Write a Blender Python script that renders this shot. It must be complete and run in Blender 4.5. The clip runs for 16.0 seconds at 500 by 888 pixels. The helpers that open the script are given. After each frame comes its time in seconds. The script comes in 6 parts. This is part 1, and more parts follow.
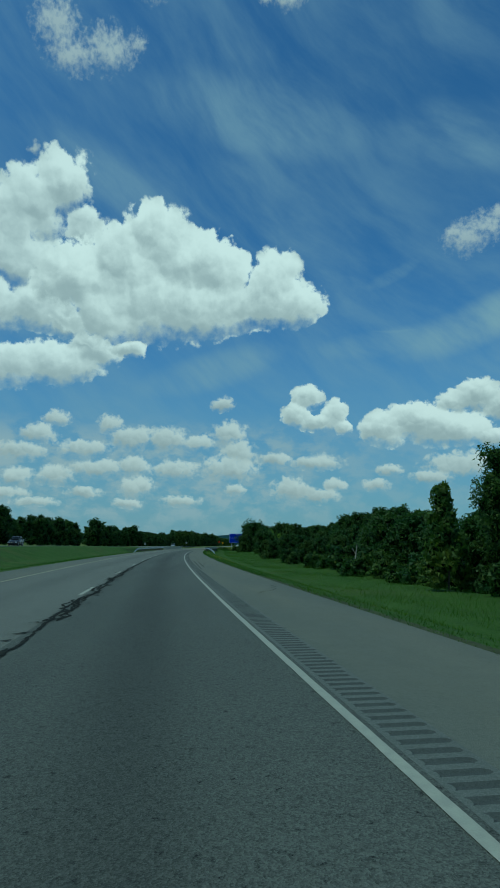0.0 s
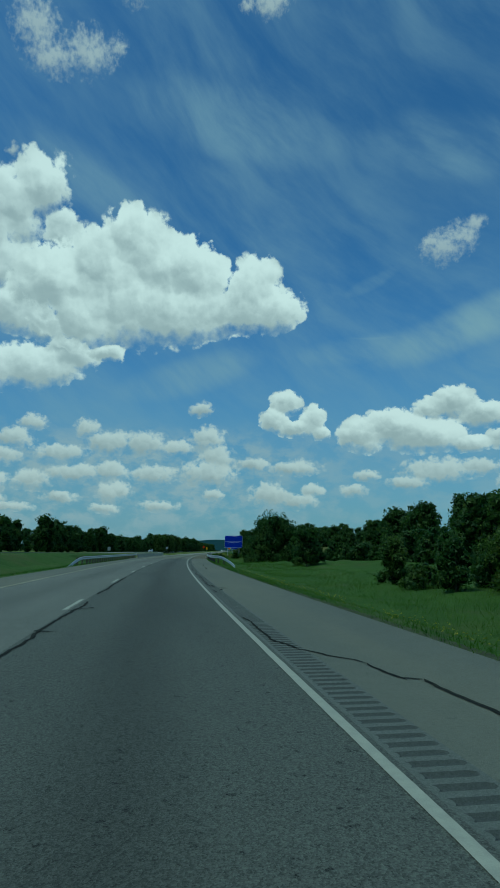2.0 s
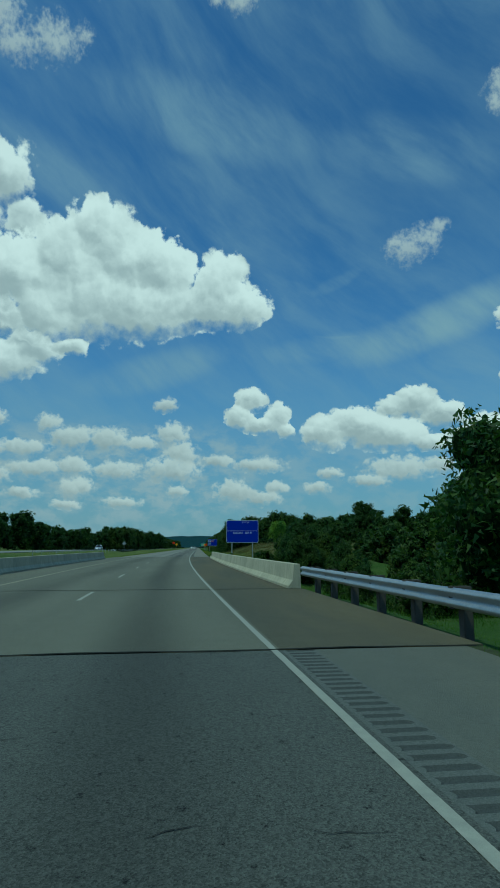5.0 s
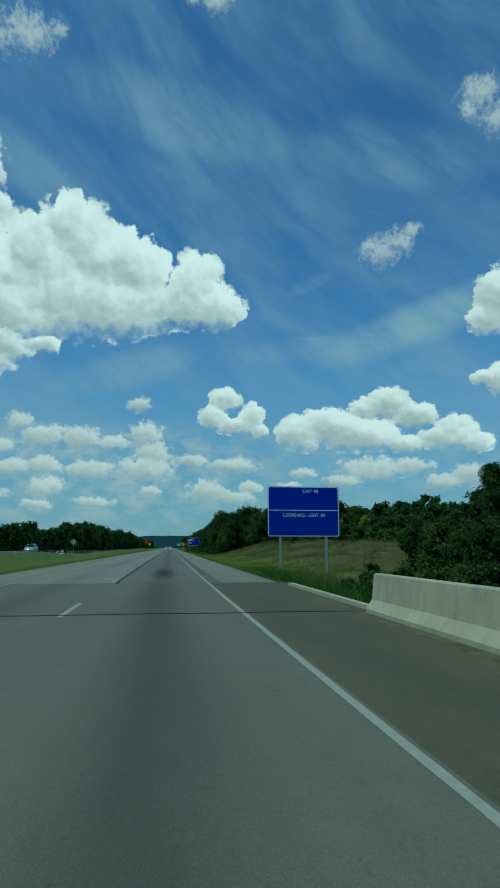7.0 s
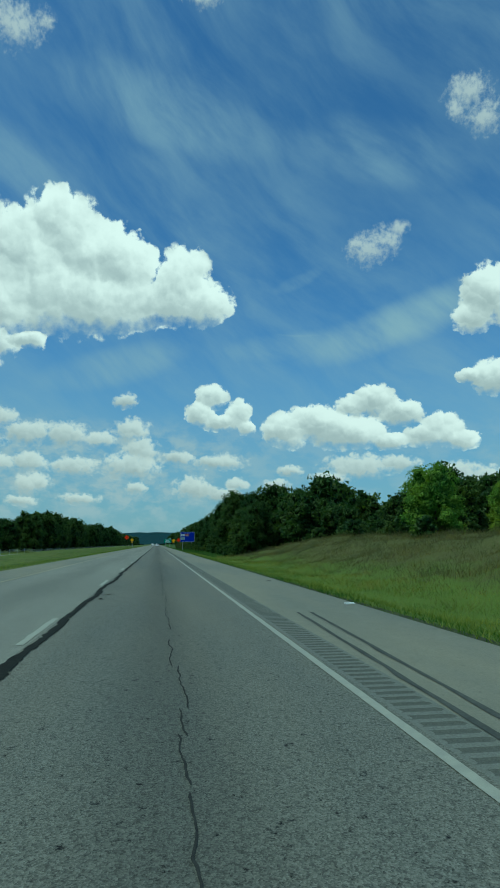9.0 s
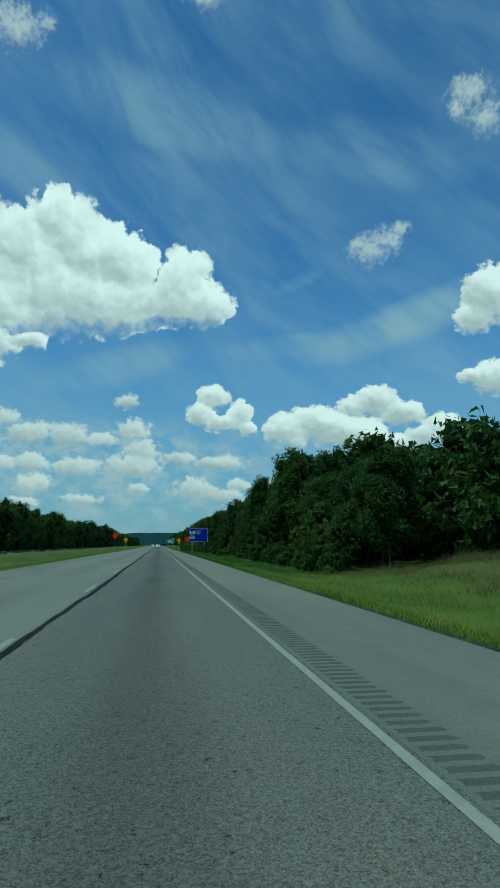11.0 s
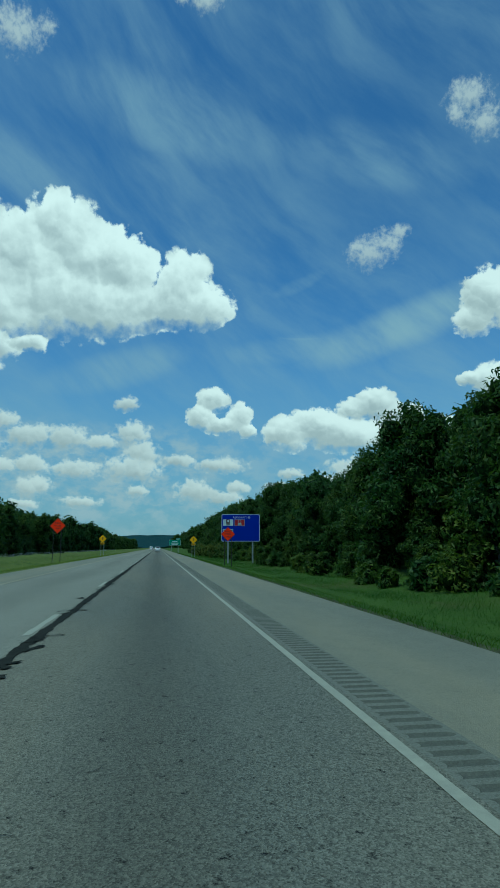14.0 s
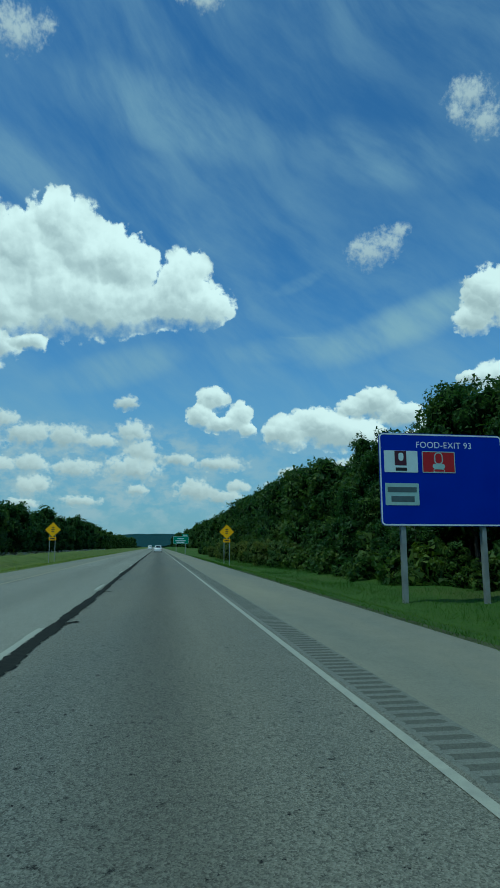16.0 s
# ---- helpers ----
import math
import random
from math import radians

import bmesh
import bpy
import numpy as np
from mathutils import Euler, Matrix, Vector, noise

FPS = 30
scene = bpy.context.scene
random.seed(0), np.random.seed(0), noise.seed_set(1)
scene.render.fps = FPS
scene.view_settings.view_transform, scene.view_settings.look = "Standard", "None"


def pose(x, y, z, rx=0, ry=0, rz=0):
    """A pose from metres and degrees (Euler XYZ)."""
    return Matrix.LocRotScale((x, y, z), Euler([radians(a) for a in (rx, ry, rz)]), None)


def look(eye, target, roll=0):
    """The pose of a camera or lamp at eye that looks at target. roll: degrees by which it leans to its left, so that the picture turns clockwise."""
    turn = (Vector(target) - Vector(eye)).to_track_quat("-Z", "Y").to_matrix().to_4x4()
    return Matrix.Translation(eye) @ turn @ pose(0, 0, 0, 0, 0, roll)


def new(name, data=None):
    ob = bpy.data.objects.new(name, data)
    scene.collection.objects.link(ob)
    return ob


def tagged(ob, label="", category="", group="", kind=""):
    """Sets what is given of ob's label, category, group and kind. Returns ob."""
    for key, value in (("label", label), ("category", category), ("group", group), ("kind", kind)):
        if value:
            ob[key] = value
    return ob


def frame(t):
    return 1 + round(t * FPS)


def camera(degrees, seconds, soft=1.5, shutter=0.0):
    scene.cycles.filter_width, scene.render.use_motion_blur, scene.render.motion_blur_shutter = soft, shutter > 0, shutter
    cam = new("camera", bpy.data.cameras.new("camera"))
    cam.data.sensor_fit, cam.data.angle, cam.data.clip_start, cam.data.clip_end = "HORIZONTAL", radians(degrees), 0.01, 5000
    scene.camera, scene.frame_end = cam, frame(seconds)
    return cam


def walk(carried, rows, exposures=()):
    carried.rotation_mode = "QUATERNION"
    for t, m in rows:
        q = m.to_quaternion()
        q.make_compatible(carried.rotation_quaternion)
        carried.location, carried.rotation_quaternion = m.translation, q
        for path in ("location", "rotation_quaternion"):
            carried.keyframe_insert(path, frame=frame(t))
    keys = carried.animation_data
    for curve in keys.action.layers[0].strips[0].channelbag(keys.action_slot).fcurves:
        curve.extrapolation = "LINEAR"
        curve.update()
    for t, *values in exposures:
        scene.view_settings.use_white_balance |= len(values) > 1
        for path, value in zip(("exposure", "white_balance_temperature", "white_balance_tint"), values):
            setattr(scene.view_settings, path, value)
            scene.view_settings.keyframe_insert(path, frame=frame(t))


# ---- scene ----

# ---- the camera and its drive ----
cam = camera(45.0, 16.0, soft=1.6)
walk(cam, [
    (0, pose(-1.539, -0.252, 1.37, 99.49, -0.00, 0.61)),
    (0.5, pose(-4.014, 15.496, 1.37, 99.82, -0.00, 0.23)),
    (1, pose(-6.323, 31.269, 1.37, 99.72, -0.00, -0.32)),
    (1.5, pose(-8.476, 47.063, 1.37, 99.29, -0.00, -1.03)),
    (2, pose(-10.445, 62.882, 1.37, 99.99, -0.00, -1.47)),
    (2.5, pose(-12.238, 78.721, 1.37, 99.79, -0.00, -1.97)),
    (3, pose(-13.885, 94.576, 1.37, 99.69, -0.00, -2.46)),
    (3.5, pose(-15.365, 110.446, 1.37, 100.07, -0.00, -3.07)),
    (4, pose(-16.760, 126.325, 1.37, 99.50, -0.00, -3.51)),
    (4.2, pose(-17.261, 132.762, 1.37, 99.54, -0.00, -3.78)),
    (4.7, pose(-18.395, 148.863, 1.37, 99.64, -0.00, -4.46)),
    (5.2, pose(-19.358, 164.975, 1.37, 99.74, -0.00, -5.13)),
    (5.7, pose(-20.150, 181.096, 1.37, 99.84, -0.00, -5.81)),
    (6.1, pose(-20.661, 193.999, 1.37, 99.92, -0.00, -6.35)),
    (6.5, pose(-21.062, 206.906, 1.37, 100.00, -0.00, -6.89)),
    (7, pose(-21.572, 223.340, 1.37, 99.70, -0.00, -7.39)),
    (7.5, pose(-21.845, 239.976, 1.37, 98.76, -0.00, -7.49)),
    (8, pose(-22.062, 256.309, 1.37, 100.64, -0.00, -7.61)),
    (8.5, pose(-22.034, 272.239, 1.37, 99.92, -0.00, -8.16)),
    (9, pose(-22.067, 288.066, 1.37, 99.41, -0.00, -8.66)),
    (9.5, pose(-22.003, 303.891, 1.37, 99.42, -0.00, -8.63)),
    (10, pose(-21.939, 319.716, 1.37, 99.44, -0.00, -8.60)),
    (10.5, pose(-21.875, 335.541, 1.37, 99.45, -0.00, -8.56)),
    (11, pose(-21.811, 351.366, 1.37, 99.47, -0.00, -8.53)),
    (11.5, pose(-21.747, 367.191, 1.37, 99.48, -0.00, -8.50)),
    (12, pose(-21.717, 382.416, 1.37, 99.71, -0.00, -8.61)),
    (12.5, pose(-21.707, 397.841, 1.37, 99.52, -0.00, -8.50)),
    (13, pose(-21.747, 413.766, 1.37, 99.69, -0.00, -8.34)),
    (13.5, pose(-21.857, 429.691, 1.37, 99.49, -0.00, -8.45)),
    (14, pose(-21.877, 445.216, 1.37, 99.72, -0.00, -8.56)),
    (14.5, pose(-21.887, 460.741, 1.37, 99.79, -0.00, -8.45)),
    (15, pose(-21.917, 476.666, 1.37, 99.58, -0.00, -8.45)),
    (15.5, pose(-21.967, 492.591, 1.37, 99.95, -0.00, -8.56)),
    (16, pose(-21.977, 508.516, 1.37, 99.63, -0.00, -8.56)),
], exposures=[(0.0, -0.95, 5350, -34), (4.0, -0.97, 5350, -34), (7.0, -0.84, 5400, -34), (9.0, -0.66, 5600, -34), (12.5, -0.76, 5350, -34), (16.0, -0.70, 5300, -32)])

# ---- world: blue summer sky with cumulus ----
SUN_EL, SUN_AZ = 62.0, -125.0        # degrees; azimuth from +Y towards +X
BIG = [(-9.9, 28.0, 3.7, 2.8), (-13.5, 26.0, 3.6, 2.8), (-8.2, 25.6, 4.5, 3.4), (-4.5, 25.3, 3.9, 3.3), (-10.6, 22.2, 5.6, 3.5),
       (-5.9, 22.2, 5.3, 2.9), (-2.6, 21.7, 3.8, 2.0), (1.9, 24.3, 3.1, 2.8), (4.0, 22.5, 2.7, 2.0), (0.2, 22.4, 3.5, 2.1),
       (-14.8, 20.7, 3.6, 2.5), (-12.3, 18.0, 1.5, 0.9), (-17.9, 23.5, 3.5, 3.2)]
TOWER = [(-19.2, 31.6, 2.7, 2.7), (-22.0, 29.2, 3.4, 3.2), (-24.3, 26.7, 3.4, 3.6), (-17.2, 27.8, 1.7, 1.9), (-22.5, 24.7, 4.4, 2.3),
         (-20.7, 21.1, 3.5, 1.9), (-24.6, 20.6, 2.8, 2.3), (-18.1, 19.9, 2.3, 1.2), (-19.0, 16.5, 4.8, 2.0), (-23.1, 16.1, 3.6, 2.1),
         (-15.4, 17.5, 2.1, 1.4), (-16.5, 18.5, 1.6, 0.9)]
WISP = [(20.7, 26.7, 2.2, 1.3), (22.3, 27.4, 1.7, 1.1), (23.5, 28.3, 1.0, 0.7), (19.5, 27.0, 1.2, 0.7), (30.8, 37.7, 2.0, 1.2),
        (32.0, 35.7, 1.8, 1.2), (29.7, 36.5, 1.0, 0.9), (-20.9, 42.6, 2.3, 1.6), (-19.2, 41.0, 2.7, 1.4), (-15.5, 41.7, 2.6, 1.6),
        (-12.7, 42.7, 1.0, 0.8), (-11.2, 46.6, 2.2, 1.3), (3.7, 46.0, 2.2, 1.0), (4.8, 46.7, 1.2, 0.6), (-22.4, 33.6, 0.4, 0.4),
        (1.4, 45.8, 1.0, 0.4)]
RIGHT = [(12.2, 10.7, 2.4, 1.9), (14.6, 11.5, 2.4, 1.9), (16.8, 10.6, 3.2, 1.9), (19.2, 10.4, 2.7, 1.7), (20.6, 13.3, 2.2, 1.6),
         (18.7, 12.8, 1.9, 1.2), (22.9, 12.0, 2.5, 1.3), (26.6, 10.3, 2.1, 1.7), (25.1, 9.8, 2.1, 1.2), (28.4, 9.3, 1.7, 0.9),
         (22.0, 9.4, 2.1, 0.8), (5.0, 13.8, 1.7, 1.3), (3.8, 12.2, 1.5, 1.3), (7.6, 12.2, 1.4, 1.5), (6.0, 11.4, 2.3, 0.9),
         (8.3, 10.9, 1.0, 0.7), (31.4, 21.9, 2.8, 2.6), (29.9, 19.9, 2.0, 1.5), (31.4, 14.6, 2.3, 1.7), (29.1, 14.9, 1.2, 0.7),
         (34.0, 20.5, 2.8, 2.8), (33.9, 13.8, 2.7, 1.4)]
LOW = [(-5.6, 9.5, 1.8, 0.7), (-2.7, 10.4, 1.7, 1.1), (-1.6, 8.7, 1.5, 1.1), (-2.6, 7.2, 2.6, 1.1), (-3.3, 13.2, 1.0, 0.7),
       (1.9, 8.0, 1.4, 0.6), (5.9, 7.7, 2.2, 0.7), (3.4, 5.2, 1.8, 1.1), (5.9, 4.6, 1.9, 0.7), (7.3, 5.5, 1.1, 0.6),
       (-2.0, 5.2, 0.9, 0.5), (18.8, 7.1, 3.1, 1.1), (21.9, 7.3, 2.6, 0.7), (27.8, 6.4, 1.9, 0.9), (30.1, 5.7, 1.9, 1.1),
       (25.4, 5.9, 1.5, 0.7), (12.5, 6.9, 1.1, 0.5), (11.3, 5.5, 1.2, 0.6), (16.1, 6.1, 2.1, 0.5)]
LOW_WEST = [(-13.9, 11.1, 1.1, 0.8), (-11.8, 9.9, 2.0, 1.0), (-8.6, 9.8, 2.0, 1.1), (-7.7, 7.0, 2.1, 0.8), (-11.5, 7.3, 1.6, 0.8),
            (-11.3, 5.3, 1.6, 1.0), (-14.3, 7.2, 1.2, 0.7), (-7.1, 4.1, 1.7, 0.5), (-12.2, 3.8, 1.4, 0.4), (-18.7, 11.5, 1.2, 0.7),
            (-20.1, 9.9, 1.5, 0.8), (-21.7, 8.3, 2.1, 0.8), (-18.7, 6.2, 1.9, 0.8), (-21.8, 6.0, 1.4, 0.8), (-16.1, 8.8, 2.3, 0.7),
            (-15.0, 7.0, 2.3, 0.7), (-22.6, 4.5, 1.8, 0.5), (-15.9, 4.7, 1.5, 0.5), (-20.2, 3.8, 1.9, 0.4)]
# long veils of high cloud: centre, half length, half depth, slope, strength
VEILS = [(23.0, 20.0, 12.0, 2.4, 14, 0.85), (13.0, 18.6, 8.0, 1.6, 4, 0.40), (-4.5, 16.3, 8.5, 2.2, 15.6, 0.55), (14.0, 19.6, 3.6, 0.22, -3, 0.38), (13.6, 24.6, 3.2, 0.7, 22, 0.30),
         (0.0, 37.8, 14.0, 3.4, -10, 0.40), (22.0, 34.5, 10.0, 3.2, -15, 0.35), (-16.0, 33.0, 9.0, 2.8, -20, 0.35)]


def set_socket(nt, sock, v):
    if isinstance(v, bpy.types.NodeSocket):
        nt.links.new(v, sock)
    else:
        sock.default_value = v


def mth(nt, op, a, b=None, c=None, clamp=False):
    n = nt.nodes.new("ShaderNodeMath")
    n.operation, n.use_clamp = op, clamp
    for i, v in enumerate((a, b, c)):
        if v is not None:
            set_socket(nt, n.inputs[i], v)
    return n.outputs[0]


def vmath(nt, op, a, b=None):
    n = nt.nodes.new("ShaderNodeVectorMath")
    n.operation = op
    set_socket(nt, n.inputs[0], a)
    if b is not None:
        set_socket(nt, n.inputs[1], b)
    return n.outputs["Value"] if op in ("LENGTH", "DOT_PRODUCT") else n.outputs[0]


def vfma(nt, a, b, c):
    n = nt.nodes.new("ShaderNodeVectorMath")
    n.operation = "MULTIPLY_ADD"
    for i, v in enumerate((a, b, c)):
        set_socket(nt, n.inputs[i], v)
    return n.outputs[0]


def remap(nt, v, a, b, c=0.0, d=1.0, smooth=True):
    n = nt.nodes.new("ShaderNodeMapRange")
    n.interpolation_type = "SMOOTHSTEP" if smooth else "LINEAR"
    for key, val in (("Value", v), ("From Min", a), ("From Max", b), ("To Min", c), ("To Max", d)):
        set_socket(nt, n.inputs[key], val)
    return n.outputs[0]


def tex_noise(nt, vec, scale, detail=4.0, rough=0.55, dist=0.0):
    n = nt.nodes.new("ShaderNodeTexNoise")
    set_socket(nt, n.inputs["Vector"], vec)
    for key, val in (("Scale", scale), ("Detail", detail), ("Roughness", rough), ("Distortion", dist)):
        n.inputs[key].default_value = val
    return n


def blend(nt, fac, a, b, kind="MIX"):
    n = nt.nodes.new("ShaderNodeMix")
    n.data_type, n.blend_type = "RGBA", kind
    set_socket(nt, n.inputs[0], fac)
    for sock, v in ((n.inputs[6], a), (n.inputs[7], b)):
        set_socket(nt, sock, v if isinstance(v, bpy.types.NodeSocket) else (*v, 1) if len(v) == 3 else v)
    return n.outputs[2]


def make_sky():
    world = bpy.data.worlds.new("summer_sky")
    scene.world = world
    world.use_nodes = True
    nt = world.node_tree
    nt.nodes.clear()
    out = nt.nodes.new("ShaderNodeOutputWorld")
    sky = nt.nodes.new("ShaderNodeTexSky")
    sky.sky_type, sky.sun_disc = "NISHITA", False
    sky.sun_elevation, sky.sun_rotation = radians(SUN_EL), radians(SUN_AZ)
    sky.air_density, sky.dust_density, sky.ozone_density = 1.0, 0.6, 2.0
    way = nt.nodes.new("ShaderNodeTexCoord").outputs["Generated"]
    sep = nt.nodes.new("ShaderNodeSeparateXYZ")
    nt.links.new(way, sep.inputs[0])
    az = mth(nt, "MULTIPLY", mth(nt, "ARCTAN2", sep.outputs[0], sep.outputs[1]), 57.2958)
    el = mth(nt, "MULTIPLY", mth(nt, "ARCSINE", sep.outputs[2]), 57.2958)
    comb = nt.nodes.new("ShaderNodeCombineXYZ")
    nt.links.new(az, comb.inputs[0])
    nt.links.new(el, comb.inputs[1])
    flat = comb.outputs[0]
    # billows: warp the sky's own coordinates, coarse and fine
    def warp(scale, amp, detail):
        n = tex_noise(nt, flat, scale, detail, 0.6)
        v = vmath(nt, "SUBTRACT", n.outputs["Color"], (0.5, 0.5, 0.5))
        return vmath(nt, "MULTIPLY", v, (amp, amp, 0))
    bent = vmath(nt, "ADD", vmath(nt, "ADD", flat, warp(0.22, 2.0, 2.0)), warp(0.9, 0.9, 3.5))
    fine = vmath(nt, "ADD", vmath(nt, "ADD", flat, warp(0.7, 0.6, 2.0)), warp(2.0, 0.45, 4.0))

    def heads(vec, scale):
        """Rounded cauliflower heads: the distance from the nearest one's middle, and the way from it."""
        v = nt.nodes.new("ShaderNodeTexVoronoi")
        v.voronoi_dimensions, v.feature = "2D", "SMOOTH_F1"
        nt.links.new(vec, v.inputs["Vector"])
        v.inputs["Scale"].default_value, v.inputs["Smoothness"].default_value = scale, 0.35
        way = vmath(nt, "MULTIPLY", vmath(nt, "SUBTRACT", vec, v.outputs["Position"]), (scale, scale, 0))
        return mth(nt, "SUBTRACT", 0.5, v.outputs["Distance"]), way

    def bank(puffs, vec, after):
        """How deep a direction lies in the puffs, and which way it looks out of them."""
        depth, weight, out_way = mth(nt, "MULTIPLY", after, 1e-7), 0.0, (0, 0, 0)
        for a, e, ra, re in puffs:
            # each step waits for the one before, which keeps the sky cheap to evaluate
            d = vfma(nt, vfma(nt, depth, (1e-9, 1e-9, 0), vec), (1 / ra, 1 / re, 0), (-a / ra, -e / re, 0))
            v = mth(nt, "SUBTRACT", 1.0, vmath(nt, "LENGTH", d), clamp=True)
            w = mth(nt, "POWER", v, 2.5)
            weight = mth(nt, "ADD", weight, w)
            out_way = vfma(nt, d, w, out_way)
            depth = mth(nt, "MAXIMUM", depth, v)
        k = mth(nt, "DIVIDE", 1.0, mth(nt, "ADD", weight, 0.02))
        return depth, vmath(nt, "MULTIPLY", out_way, k)

    SUNWARD = (0.38, 0.92, 0)
    big_d, big_w = heads(bent, 0.42)
    mid_d, mid_w = heads(fine, 1.0)
    fluff = mth(nt, "SUBTRACT", tex_noise(nt, flat, 2.2, 6.0, 0.6).outputs[0], 0.5)

    # broad and fine relief, lit from above
    lump = tex_noise(nt, bent, 0.24, 4.0, 0.5).outputs[0]
    lump2 = tex_noise(nt, vmath(nt, "ADD", bent, (-0.5, -1.3, 0)), 0.24, 4.0, 0.5).outputs[0]
    knob = tex_noise(nt, fine, 0.7, 3.0, 0.5).outputs[0]
    knob2 = tex_noise(nt, vmath(nt, "ADD", fine, (-0.2, -0.5, 0)), 0.7, 3.0, 0.5).outputs[0]
    relief = mth(nt, "MULTIPLY_ADD", mth(nt, "SUBTRACT", lump, lump2), 1.0, mth(nt, "MULTIPLY", mth(nt, "SUBTRACT", knob, knob2), 0.42))

    def cumulus(puffs, grow, vec, after, rough, edge, most=1.0, lumps=(1.0, 1.0)):
        """Cover and lighting of a bank of heaped clouds: crisp sunlit tops, soft grey feet."""
        d, way = bank([(a, e, ra * grow, re * grow) for a, e, ra, re in puffs], vec, after)
        f = mth(nt, "MULTIPLY_ADD", big_d, rough[0], d)
        f = mth(nt, "MULTIPLY_ADD", mid_d, rough[1], f)
        f = mth(nt, "MULTIPLY_ADD", fluff, rough[2], f)
        up = vmath(nt, "DOT_PRODUCT", way, (0, 1, 0))
        top = remap(nt, up, -0.75, 0.05, edge[1], edge[0])
        cov = mth(nt, "MULTIPLY", remap(nt, f, 0.10, top, 0.0, most), remap(nt, d, 0.0, 0.12))
        n = vfma(nt, big_w, (lumps[0],) * 3, vmath(nt, "MULTIPLY", way, (0.9, 1.05, 0)))
        n = vfma(nt, mid_w, (lumps[1],) * 3, n)
        light = vmath(nt, "DOT_PRODUCT", n, SUNWARD)
        light = mth(nt, "MULTIPLY_ADD", relief, lumps[2], mth(nt, "MULTIPLY_ADD", fluff, 0.14, light))
        return d, cov, mth(nt, "MULTIPLY_ADD", remap(nt, f, 0.2, 0.9), -0.22, light)

    d1, a1, l1 = cumulus(BIG, 1.22, bent, az, (0.34, 0.26, 0.40), (0.26, 0.95), 1.0, (0.17, 0.05, 1.15))
    d0, a0, l0 = cumulus(TOWER, 1.24, bent, d1, (0.34, 0.28, 0.45), (0.32, 1.0), 0.97, (0.17, 0.05, 1.15))
    d2, a2, l2 = cumulus(RIGHT, 1.12, fine, d0, (0.14, 0.30, 0.45), (0.26, 0.80), 1.0, (0.08, 0.16, 1.2))
    d3, a3, l3 = cumulus(LOW + LOW_WEST, 1.40, fine, d2, (0.10, 0.42, 0.95), (0.55, 1.10), 0.90, (0.05, 0.16, 0.9))
    d4, a4, l4 = cumulus(WISP, 1.40, bent, d3, (0.10, 0.35, 1.50), (1.00, 1.40), 0.72, (0.0, 0.1, 0.6))
    # thin streaks of high cloud and the pale haze near the horizon
    tilt = vmath(nt, "ADD", flat, warp(0.05, 6.0, 2.0))
    along = vmath(nt, "DOT_PRODUCT", tilt, (0.80, -0.60, 0))
    across = vmath(nt, "DOT_PRODUCT", tilt, (0.60, 0.80, 0))
    cs = nt.nodes.new("ShaderNodeCombineXYZ")
    nt.links.new(mth(nt, "MULTIPLY", along, 0.30), cs.inputs[0])
    nt.links.new(across, cs.inputs[1])
    streak = tex_noise(nt, cs.outputs[0], 0.20, 7.0, 0.62).outputs[0]
    veil = tex_noise(nt, flat, 0.045, 2.0, 0.5).outputs[0]
    thin = mth(nt, "MULTIPLY", remap(nt, streak, 0.28, 0.78, 0.0, 0.50), remap(nt, veil, 0.32, 0.62, 0.45, 1.0))
    drift = vmath(nt, "ADD", flat, warp(0.10, 1.6, 3.0))
    veils, last = 0.0, d4
    for a, e, ln, th, slope, most in VEILS:
        c, s = math.cos(radians(slope)), math.sin(radians(slope))
        v = vfma(nt, vfma(nt, last, (1e-9, 1e-9, 0), drift), (1, 1, 0), (-a, -e, 0))
        q = mth(nt, "POWER", mth(nt, "DIVIDE", vmath(nt, "DOT_PRODUCT", v, (c, s, 0)), ln), 2.0)
        w = mth(nt, "POWER", mth(nt, "DIVIDE", vmath(nt, "DOT_PRODUCT", v, (-s, c, 0)), th), 2.0)
        last = remap(nt, mth(nt, "ADD", q, w), 0.0, 1.0, most, 0.0)
        veils = mth(nt, "MAXIMUM", veils, last)
    veils = mth(nt, "MULTIPLY", veils, remap(nt, streak, 0.25, 0.72, 0.25, 1.25))
    thin = mth(nt, "SUBTRACT", 1.0, mth(nt, "MULTIPLY", mth(nt, "SUBTRACT", 1.0, thin), mth(nt, "SUBTRACT", 1.0, veils)))
    haze = remap(nt, el, 0.0, 24.0, 0.70, 0.0)
    blue = blend(nt, 1.0, sky.outputs[0], (1.04, 1.36, 1.92), "MULTIPLY")
    col = blend(nt, haze, blue, (3.4, 4.9, 6.5))
    col = blend(nt, thin, col, (4.9, 6.2, 8.1))
    # a ragged field of small hazy cloud low over the horizon
    clumps = tex_noise(nt, vmath(nt, "MULTIPLY", fine, (0.6, 1.0, 1)), 0.60, 6.0, 0.58).outputs[0]
    field = mth(nt, "MULTIPLY", remap(nt, az, 14.0, -3.0, 0.35, 1.0), mth(nt, "MULTIPLY", remap(nt, el, 12.5, 8.5), remap(nt, el, 1.0, 4.0, 0.4, 1.0)))
    mass = mth(nt, "MULTIPLY", remap(nt, clumps, 0.40, 0.64, 0.0, 0.85), field)
    col = blend(nt, mass, col, (6.9, 7.2, 8.4))

    def over(base, cov, light, lo, hi, b):
        t = remap(nt, light, lo, hi)
        return blend(nt, cov, base, blend(nt, t, (0.55 * b, 0.55 * b, 0.61 * b), (1.10 * b, 1.03 * b, 1.08 * b)))
